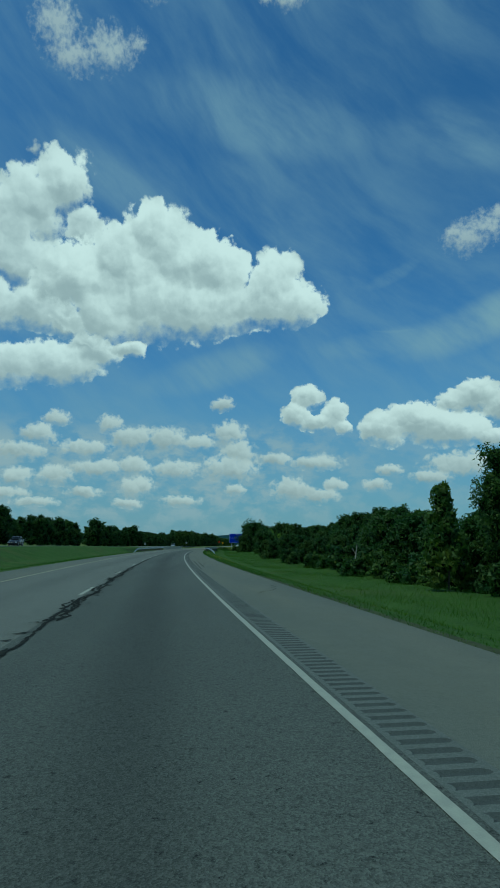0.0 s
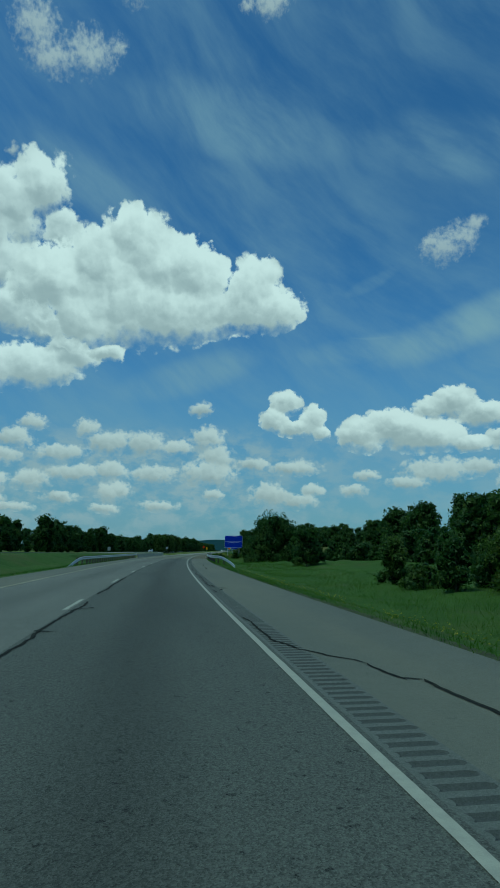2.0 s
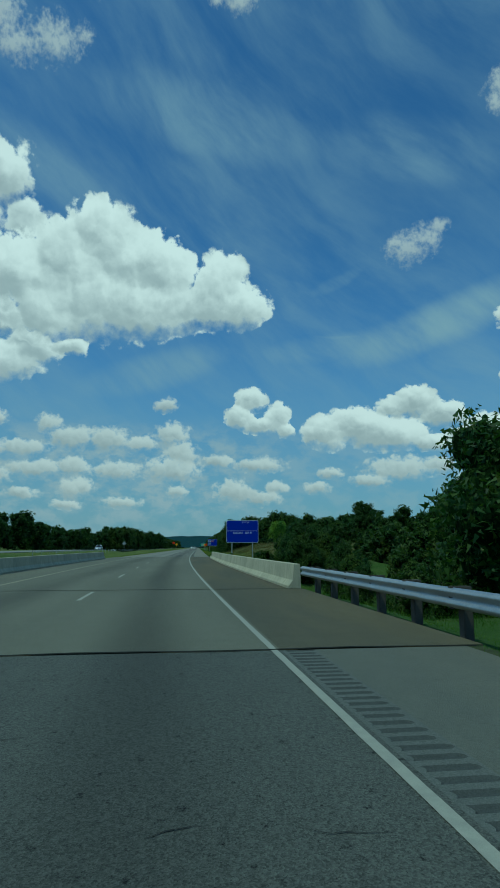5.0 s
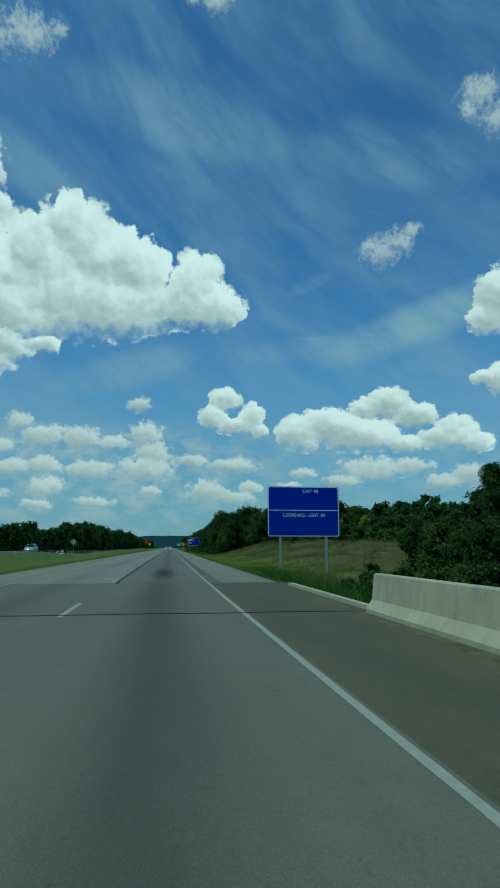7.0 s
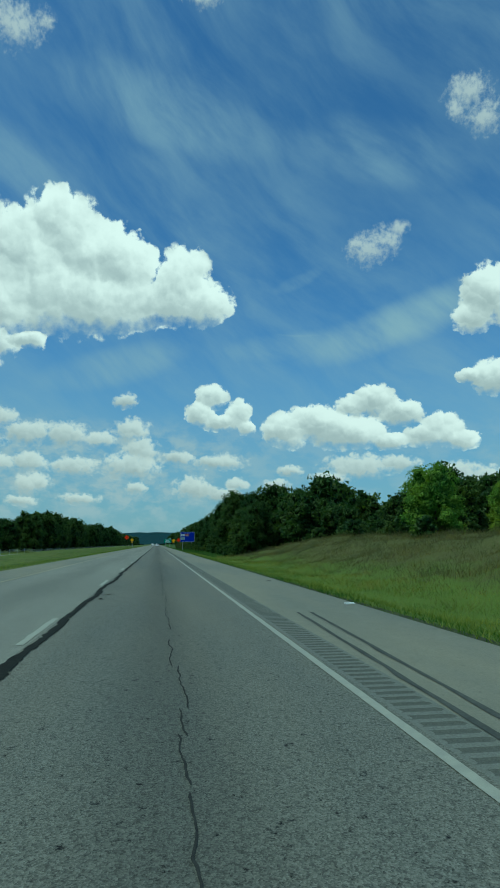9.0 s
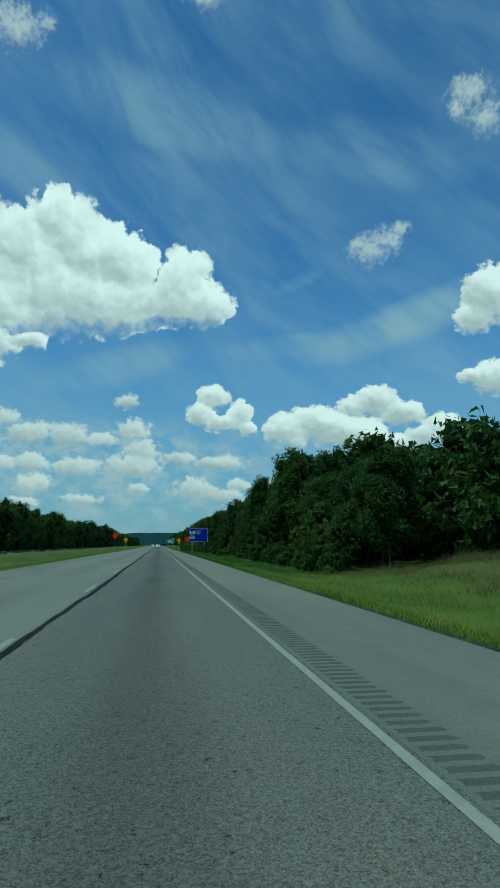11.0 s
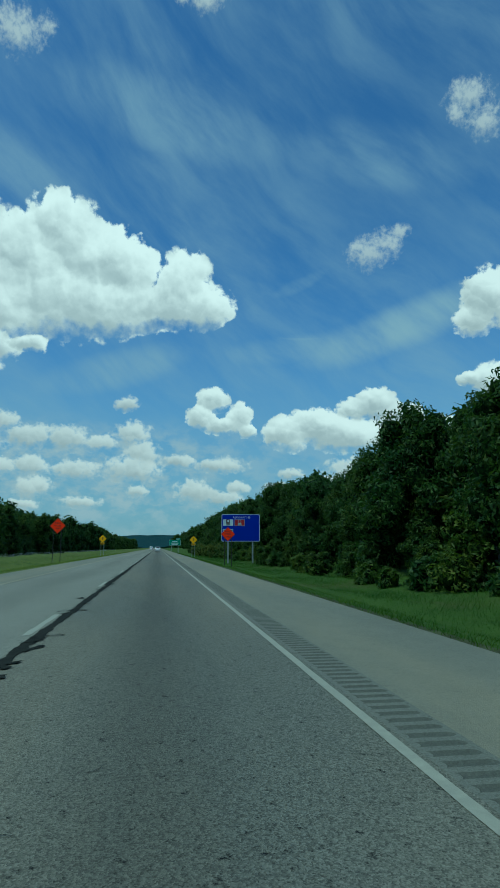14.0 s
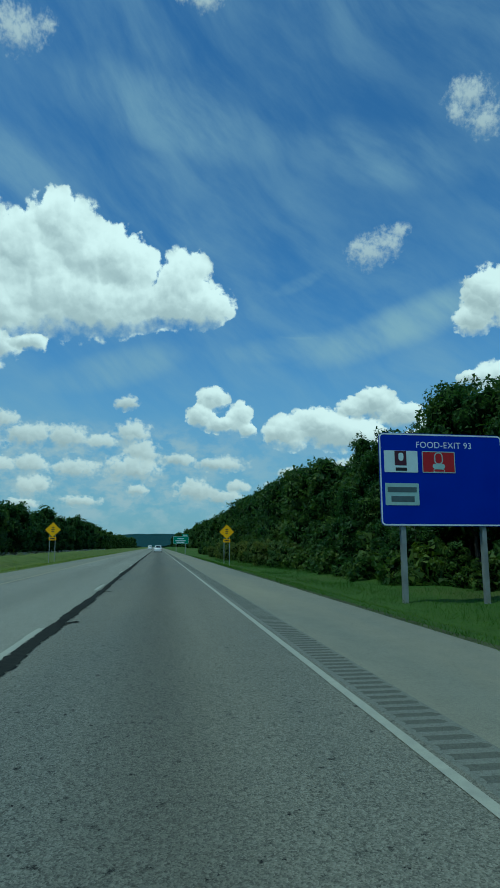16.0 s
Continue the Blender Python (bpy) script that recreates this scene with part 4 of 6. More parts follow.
# ---- guardrails ----
WBEAM = [(0.0, 0.155), (-0.03, 0.135), (-0.075, 0.105), (-0.08, 0.075), (-0.03, 0.03), (-0.015, 0.0), (-0.03, -0.03), (-0.08, -0.075), (-0.075, -0.105), (-0.03, -0.135), (0.0, -0.155)]


def guardrail(name_label, s0, s1, uf, sign, flare):
    """W-beam rail with a turned-down, flared start at s0."""
    top = tagged(new("guardrail"), name_label, "guardrail", "roadside guardrails")

    def course(s):
        t = float(ease(s, s0 - 1.5, s0 + 6.5))
        return uf + sign * flare * (1 - float(ease(s, s0, s0 + 11))) ** 1.3, -0.55 + (0.60 + 0.55) * t
    bm = bmesh.new()
    rings = []
    for s in np.concatenate([np.linspace(s0, s0 + 10, 14), np.arange(s0 + 12, s1 + 0.1, 2.0)]):
        u, z = course(s)
        ring = []
        for off in (0.0, 0.006):
            for d, h in WBEAM:
                x, y = place(s, u + sign * (d + off))
                ring.append(bm.verts.new((float(x), float(y), z + h)))
        rings.append(ring)
    m = len(WBEAM)
    for r0, r1 in zip(rings, rings[1:]):
        for i in range(m - 1):
            bm.faces.new((r0[i], r0[i + 1], r1[i + 1], r1[i]))
            bm.faces.new((r1[m + i], r1[m + i + 1], r0[m + i + 1], r0[m + i]))
        for i in (0, m - 1):
            bm.faces.new((r0[i], r1[i], r1[m + i], r0[m + i]))
    bmesh.ops.recalc_face_normals(bm, faces=bm.faces)
    part("rail", bm, GALV, top, "galvanised W-beam rail", True)
    for s in np.arange(s0 + 5.0, s1, 1.905):
        u, z = course(s)
        bm = box(bmesh.new(), -0.08, 0.08, -0.09, 0.09, float(ground(s, u + sign * 0.2)) - 0.3, z + 0.17, 0.012)
        x, y = place(s, u + sign * 0.22)
        bm.transform(pose(float(x), float(y), 0, 0, 0, turn_of(s)))
        part("post", bm, POST, top)
        bm = box(bmesh.new(), -0.09, 0.05, -0.07, 0.07, z - 0.17, z + 0.17, 0.008)
        x, y = place(s, u + sign * 0.07)
        bm.transform(pose(float(x), float(y), 0, 0, 0, turn_of(s)))
        part("spacer_block", bm, POST, top)
    return top


guardrail("galvanised steel guardrail leading to the bridge barrier", 129.5, BRIDGE0 + 0.2, 2.95, 1, 2.2)
guardrail("galvanised steel guardrail on the median side of the road", 121.0, BRIDGE0 + 1.2, -10.25, -1, 0.8)

# cable barrier posts in the median
cable = tagged(new("cable_barrier"), "thin steel posts and cables along the median", "cable barrier")
bm = bmesh.new()
tube(bm, (0, 0, -0.3), (0, 0, 0.95), 0.035, 0.03, 6)
first = part("post", bm, GALV, cable)
first.matrix_basis = at(250, -22.5)
for s in np.arange(255, 760, 5.0):
    o = first.copy()
    scene.collection.objects.link(o)
    o.matrix_basis = at(s, -22.5)
for h in (0.55, 0.7, 0.85):
    bm = bmesh.new()
    pts = [(*[float(q) for q in place(s, -22.5)], float(ground(s, -22.5)) + h) for s in np.arange(250, 761, 10.0)]
    for p, q in zip(pts, pts[1:]):
        tube(bm, p, q, 0.012, 0.012, 4)
    part("cable", bm, GALV, cable)


# ---- signs ----
def rounded(bm, w, h, r, y0, y1, cz=0.0, n=5):
    """A plate in the xz plane with round corners, between y0 and y1."""
    pts = []
    for cx, cy, a0 in ((w / 2 - r, h / 2 - r, 0), (-w / 2 + r, h / 2 - r, 90), (-w / 2 + r, -h / 2 + r, 180), (w / 2 - r, -h / 2 + r, 270)):
        for k in range(n + 1):
            a = radians(a0 + 90 * k / n)
            pts.append((cx + r * math.cos(a), cz + cy + r * math.sin(a)))
    f = [bm.verts.new((x, y0, z)) for x, z in pts]
    b = [bm.verts.new((x, y1, z)) for x, z in pts]
    bm.faces.new(f)
    bm.faces.new(b[::-1])
    for i in range(len(pts)):
        j = (i + 1) % len(pts)
        bm.faces.new((f[i], b[i], b[j], f[j]))
    bmesh.ops.recalc_face_normals(bm, faces=bm.faces)
    return bm


def frame_band(bm, w, h, r, t, y, cz=0.0, n=5):
    """A flat border line of width t inside a rounded plate."""
    def loop(w, h, r):
        out = []
        for cx, cy, a0 in ((w / 2 - r, h / 2 - r, 0), (-w / 2 + r, h / 2 - r, 90), (-w / 2 + r, -h / 2 + r, 180), (w / 2 - r, -h / 2 + r, 270)):
            for k in range(n + 1):
                a = radians(a0 + 90 * k / n)
                out.append(bm.verts.new((cx + r * math.cos(a), y, cz + cy + r * math.sin(a))))
        return out
    o, i = loop(w, h, r), loop(w - 2 * t, h - 2 * t, max(r - t, 0.01))
    for k in range(len(o)):
        j = (k + 1) % len(o)
        bm.faces.new((o[k], o[j], i[j], i[k]))
    return bm


def words(text, height, x, z, y, mat, parent, spread=1.0, name="lettering"):
    """Raised letters with their middle at x, z."""
    cu = bpy.data.curves.new(name, "FONT")
    cu.body, cu.size, cu.align_x, cu.align_y, cu.extrude, cu.space_character = text, height / 0.70, "CENTER", "CENTER", 0.002, spread
    tmp = new(name, cu)
    bpy.context.view_layer.update()
    me = bpy.data.meshes.new_from_object(tmp.evaluated_get(bpy.context.evaluated_depsgraph_get()))
    bpy.data.objects.remove(tmp)
    bm = bmesh.new()
    bm.from_mesh(me)
    bpy.data.meshes.remove(me)
    # every letter is a piece of its own
    left = set(bm.verts)
    while left:
        todo = [left.pop()]
        found = set(todo)
        while todo:
            for e in todo.pop().link_edges:
                for v in e.verts:
                    if v not in found:
                        found.add(v)
                        left.discard(v)
                        todo.append(v)
        one = bmesh.new()
        copy = {v: one.verts.new(v.co) for v in found}
        for f in bm.faces:
            if f.verts[0] in found:
                one.faces.new([copy[v] for v in f.verts])
        part("letter", one, mat, parent).matrix_basis = pose(x, y, z, 90, 0, 0)
    bm.free()


def slab(name, w, h, x, z, y, t, mat, parent, label=""):
    bm = box(bmesh.new(), x - w / 2, x + w / 2, y - t, y, z - h / 2, z + h / 2)
    return part(name, bm, mat, parent, label)


def big_sign(s, u0, u1, z0, z1, label):
    """A blue service sign on two steel posts; returns its root, with x across, z up, front towards -y."""
    w, h, cz = u1 - u0, z1 - z0, (z0 + z1) / 2
    top = tagged(new("service_sign"), label, "road sign", "blue service signs")
    top.matrix_basis = at(s, (u0 + u1) / 2, 0)
    panel = part("panel", rounded(bmesh.new(), w, h, 0.22, -0.03, 0.0, cz), BLUE, top)
    part("border", frame_band(bmesh.new(), w - 0.04, h - 0.04, 0.2, 0.06, -0.034, cz), WHITE, panel, "white edge line")
    for x in (-w * 0.325, w * 0.315):
        g = float(ground(s, (u0 + u1) / 2 + x)) - 0.4
        bm = bmesh.new()
        box(bm, x - 0.10, x + 0.10, 0.02, 0.035, g, z1 - 0.25)
        box(bm, x - 0.10, x + 0.10, 0.205, 0.22, g, z1 - 0.25)
        box(bm, x - 0.008, x + 0.008, 0.035, 0.205, g, z1 - 0.25)
        part("post", bm, STEELPOST, top, "grey steel I-beam post")
    for z in (z0 + 0.5, cz, z1 - 0.5):
        part("brace", box(bmesh.new(), -w / 2 + 0.2, w / 2 - 0.2, 0.002, 0.022, z - 0.04, z + 0.04), STEELPOST, top)
    return top, panel, w, h, cz


top, panel, w, h, cz = big_sign(273.6, 6.45, 12.45, 2.22, 6.34, "blue lodging service sign on two grey steel posts")
part("divider", box(bmesh.new(), -w / 2 + 0.08, w / 2 - 0.08, -0.035, -0.03, cz + 0.07, cz + 0.12), WHITE, panel, "white dividing line")
words("EXIT 93", 0.27, 0.60, cz + 1.66, -0.033, WHITE, panel, 1.05)
words("LODGING - EXIT 93", 0.27, 0.05, cz - 0.32, -0.033, WHITE, panel, 1.05)

top, panel, w, h, cz = big_sign(533.6, 7.28, 12.87, 2.20, 6.12, "blue food service sign with logo panels on steel posts")
words("FOOD-EXIT 93", 0.26, 0.12, cz + 1.46, -0.033, WHITE, panel, 1.06)
lw, lh = 1.48, 0.92
lx, lx2, lz, lz2 = -w / 2 + 0.22 + lw / 2, -w / 2 + 0.22 + lw * 1.5 + 0.2, cz + 0.74, cz - 0.64
for x, z, mat, lab in ((lx, lz, PANELWHITE, "white logo panel with a dark square mark"), (lx2, lz, PANELRED, "red logo panel with a pale outline mark"), (lx, lz2, PANELPALE, "pale green-grey logo panel with dark bars")):
    lp = part("logo_panel", rounded(bmesh.new(), lw, lh, 0.04, -0.044, -0.031, 0), mat, panel, lab)
    lp.matrix_basis = pose(x, 0, z)
    if mat is PANELRED:
        part("mark", frame_band(bmesh.new(), lw, lh, 0.04, 0.035, -0.046), PANELPALE, lp)
        part("mark", frame_band(bmesh.new(), 0.38, 0.52, 0.17, 0.045, -0.047, 0.16), PANELPALE, lp)
        part("mark", rounded(bmesh.new(), 0.55, 0.20, 0.09, -0.048, -0.045, -0.18), PANELPALE, lp)
        part("mark", frame_band(bmesh.new(), 0.5, 0.16, 0.07, 0.03, -0.047, -0.36), PANELPALE, lp)
    elif mat is PANELWHITE:
        slab("mark", 0.52, 0.62, -0.02, 0.14, -0.044, 0.004, MAROON, lp)
        part("mark", rounded(bmesh.new(), 0.22, 0.34, 0.1, -0.051, -0.048, 0.20), PANELWHITE, lp)
        slab("mark", 0.5, 0.14, 0.0, -0.33, -0.044, 0.004, BLACK, lp)
    else:
        slab("mark", 1.28, 0.22, 0.0, 0.19, -0.044, 0.004, plain("faded_dark_mark", (0.08, 0.11, 0.12), 0.6), lp)
        slab("mark", 1.02, 0.24, 0.02, -0.2, -0.044, 0.004, bpy.data.materials["faded_dark_mark"], lp)


def diamond(bm, half, y0, y1, r=0.06):
    rounded(bm, half * math.sqrt(2), half * math.sqrt(2), r, y0, y1)
    bm.transform(pose(0, 0, 0, 0, 45, 0))
    return bm


def warning_sign(s, u, zc, half, mat, lines, posts, pmat, label, group, plaque=False):
    top = tagged(new("warning_sign"), label, "road sign", group)
    top.matrix_basis = at(s, u, 0)
    plate = part("plate", diamond(bmesh.new(), half, -0.012, 0.0), mat, top)
    plate.matrix_basis = pose(0, 0, zc)
    bm = frame_band(bmesh.new(), half * 1.37, half * 1.37, 0.05, 0.022, -0.015)
    bm.transform(pose(0, 0, 0, 0, 45, 0))
    part("border", bm, BLACK, plate, "black edge line")
    for text, hgt, dz in lines:
        if text:
            words(text, hgt, 0, dz, -0.014, BLACK, plate, 1.0)
        else:
            slab("mark", hgt * 3.4, hgt, 0, dz, -0.0122, 0.003, BLACK, plate)
    if plaque:
        pl = part("plaque", rounded(bmesh.new(), 0.8, 0.36, 0.03, -0.012, 0.0), mat, top)
        pl.matrix_basis = pose(0, 0, zc - half - 0.12)
        slab("mark", 0.5, 0.14, 0, 0, -0.0122, 0.003, BLACK, pl)
    for x in posts:
        g = float(ground(s, u + x)) - 0.4
        bm = bmesh.new()
        box(bm, x - 0.035, x + 0.035, 0.004, 0.012, g, zc + half * 0.35)
        box(bm, x - 0.035, x - 0.027, 0.012, 0.05, g, zc + half * 0.35)
        box(bm, x + 0.027, x + 0.035, 0.012, 0.05, g, zc + half * 0.35)
        part("post", bm, pmat, top)


ROADWORK = [("ROAD", 0.17, 0.29), ("WORK", 0.17, 0.0), ("1 MILE", 0.17, -0.29)]
warning_sign(513.1, 5.9, 2.80, 0.78, ORANGE, ROADWORK, (-0.36, 0.40), DARKPOST, "orange diamond road work sign on two dark posts", "road work signs")
warning_sign(517.1, -12.87, 3.75, 0.86, ORANGE, ROADWORK, (-0.42, 0.42), DARKPOST, "orange diamond road work sign in the median grass", "road work signs")
CURVE = [("", 0.09, 0.26), ("", 0.10, 0.03), ("", 0.09, -0.20)]
warning_sign(578.0, 5.85, 2.98, 0.86, YELLOW, CURVE, (-0.3, 0.3), STEELPOST, "yellow diamond warning sign with a small plaque on posts", "yellow warning signs", True)
warning_sign(580.0, -13.4, 3.2, 0.86, YELLOW, CURVE, (-0.3, 0.3), STEELPOST, "yellow diamond warning sign with plaque in the median", "yellow warning signs", True)

# green exit sign
top = tagged(new("exit_sign"), "green exit direction sign with a small tab on posts", "road sign")
top.matrix_basis = at(700, 5.2, 0)
pan = part("panel", rounded(bmesh.new(), 4.7, 2.3, 0.15, -0.03, 0, 3.3), GREEN, top)
part("border", frame_band(bmesh.new(), 4.66, 2.26, 0.14, 0.06, -0.034, 3.3), WHITE, pan)
tab = part("number_tab", rounded(bmesh.new(), 1.9, 0.65, 0.08, -0.03, 0, 0), GREEN, top)
tab.matrix_basis = pose(1.3, 0, 4.79)
for z, ww in ((3.75, 2.2), (3.1, 3.2), (2.6, 2.4)):
    slab("mark", ww, 0.28, -0.1, z, -0.031, 0.004, WHITE, pan)
slab("mark", 1.3, 0.25, 0, 0, -0.031, 0.004, WHITE, tab)
for x in (-1.4, 1.4):
    part("post", box(bmesh.new(), x - 0.09, x + 0.09, 0.01, 0.16, float(ground(700, 5.2 + x)) - 0.4, 4.3), STEELPOST, top)

# small marker signs
def marker(s, u, label, mat, size, zc, dia=False):
    top = tagged(new("marker_sign"), label, "road sign")
    top.matrix_basis = at(s, u, 0)
    g = float(ground(s, u))
    part("post", box(bmesh.new(), -0.03, 0.03, 0.005, 0.045, g - 0.3, zc), STEELPOST, top)
    bm = diamond(bmesh.new(), size, -0.01, 0.003, 0.03) if dia else rounded(bmesh.new(), size, size * 1.15, 0.03, -0.01, 0.003)
    p = part("plate", bm, mat, top)
    p.matrix_basis = pose(0, 0, zc)


marker(190, -17.0, "small grey back of a marker sign on the median", STEELPOST, 0.6, 1.7)
marker(372, -24.0, "small white marker sign on a post across the median", STEELPOST, 0.75, 2.6, True)


# ---- vehicles ----
def car(s, u, z, paint, label, heading_turn=0.0, tall=1.0, group="cars on the road"):
    top = tagged(new("car"), label, "car", group)
    top.matrix_basis = at(s, u, z, heading_turn)
    Wd = 1.82
    side = [(-2.28, 0.35), (-2.30, 0.62), (-2.22, 0.95 * tall), (-2.0, 1.0 * tall), (-1.55, 1.02 * tall), (0.75, 0.98 * tall), (1.95, 0.82), (2.25, 0.62), (2.28, 0.35), (1.9, 0.22), (-1.95, 0.22)]
    bm = bmesh.new()

    def loft(outline, rows):
        loops = [[bm.verts.new((x * 1.0, y, z)) for y, z in ((oy * k, oz) for oy, oz in outline)] for x, k in rows]
        for a, b in zip(loops, loops[1:]):
            for i in range(len(a)):
                j = (i + 1) % len(a)
                bm.faces.new((a[i], a[j], b[j], b[i]))
        bm.faces.new(loops[0])
        bm.faces.new(loops[-1][::-1])
        bmesh.ops.recalc_face_normals(bm, faces=bm.faces)
    loft(side, [(-Wd / 2, 0.955), (-Wd / 2 + 0.09, 1.0), (Wd / 2 - 0.09, 1.0), (Wd / 2, 0.955)])
    part("body", bm, paint, top, "", True)
    bm = bmesh.new()
    roof = [(-2.0, 0.98 * tall), (-1.35, 1.43 * tall), (-0.7, 1.50 * tall), (0.2, 1.46 * tall), (1.0, 0.96 * tall)]
    loft(roof, [(-0.72, 0.93), (-0.62, 1.0), (0.62, 1.0), (0.72, 0.93)])
    part("cabin", bm, paint, top, "", True)
    bm = bmesh.new()
    vs = [bm.verts.new(p) for p in ((-0.58, -1.95, 1.04 * tall), (0.58, -1.95, 1.04 * tall), (0.52, -1.42, 1.40 * tall), (-0.52, -1.42, 1.40 * tall))]
    bm.faces.new(vs)
    bmesh.ops.solidify(bm, geom=bm.faces[:], thickness=0.02)
    part("rear_window", bm, CARGLASS, top)
    bm = bmesh.new()
    vs = [bm.verts.new(p) for p in ((-0.58, 0.98, 1.0 * tall), (0.58, 0.98, 1.0 * tall), (0.52, 0.3, 1.42 * tall), (-0.52, 0.3, 1.42 * tall))]
    bm.faces.new(vs[::-1])
    bmesh.ops.solidify(bm, geom=bm.faces[:], thickness=0.02)
    part("windscreen", bm, CARGLASS, top)
    for x in (-1, 1):
        bm = bmesh.new()
        vs = [bm.verts.new((x * (0.735 - 0.03 * (zz > 1.2)), y, zz * tall)) for y, zz in ((-1.6, 1.03), (0.7, 1.0), (0.1, 1.38), (-1.2, 1.38))]
        bm.faces.new(vs)
        bmesh.ops.solidify(bm, geom=bm.faces[:], thickness=0.015)
        part("side_window", bm, CARGLASS, top)
        part("tail_light", box(bmesh.new(), x * 0.74 - 0.13, x * 0.74 + 0.13, -2.315, -2.2, 0.68, 0.86, 0.02), LENS, top)
        part("headlight", box(bmesh.new(), x * 0.68 - 0.17, x * 0.68 + 0.17, 2.1, 2.26, 0.58, 0.72, 0.03), WHITE, top)
        for y in (-1.4, 1.38):
            bm = bmesh.new()
            tube(bm, (x * 0.68, y, 0.32), (x * 0.90, y, 0.32), 0.32, 0.32, 18)
            wheel = part("wheel", bm, RUBBER, top, "black tyre")
            bm = bmesh.new()
            tube(bm, (x * 0.89, y, 0.32), (x * 0.915, y, 0.32), 0.2, 0.18, 12)
            part("rim", bm, STEELPOST, wheel)
    part("bumper", box(bmesh.new(), -0.85, 0.85, -2.34, -2.25, 0.34, 0.56, 0.03), paint, top)
    return top


car(655, -1.75, 0, CARWHITE, "white sedan travelling ahead on the road", tall=1.05)
car(800, -5.4, 0, CARWHITE, "tall white van-like car far ahead on the road", tall=1.25)
car(745, -1.7, 0, CARSILVER, "silver car far ahead on the road", tall=1.1)
car(120, -33.0, float(opposite_z(120)) + 0.07, CARDARK, "dark pickup-like car on the opposite carriageway", 180, 1.2, "oncoming cars")
car(355, -29.8, float(opposite_z(355)) + 0.07, CARSILVER, "silver car on the opposite carriageway", 180, 1.15, "oncoming cars")
car(388, -29.8, float(opposite_z(388)) + 0.07, CARWHITE, "white car on the opposite carriageway", 180, 1.0, "oncoming cars")


# ---- plants ----
def lobes_of(seed, w, h, base, n, shape):
    """Lumps that make up a crown: centre and radius each."""
    r = random.Random(seed)
    out = []
    for i in range(n):
        t = (i + 0.5) / n
        z = base + (h - base) * (0.08 + 0.82 * t)
        f = (z - base) / (h - base)
        if shape == "cone":
            prof = max(0.12, 1 - f) * 0.95 + 0.05
        elif shape == "bush":
            prof = math.sqrt(max(0.1, 1 - f * f))
        else:
            prof = math.sqrt(max(0.04, 1 - ((f - 0.30) / 0.73) ** 2))
        a = i * 2.399 + r.uniform(-0.5, 0.5)
        d = (w / 2) * prof * (r.uniform(0.30, 0.78) if n > 23 else r.uniform(0.2, 0.62))
        rad = w * r.uniform(0.15, 0.24) * (1.22 if n < 23 else 1.06) * (0.55 + 0.45 * prof)
        out.append((Vector((d * math.cos(a), d * math.sin(a), z)), rad))
    return out


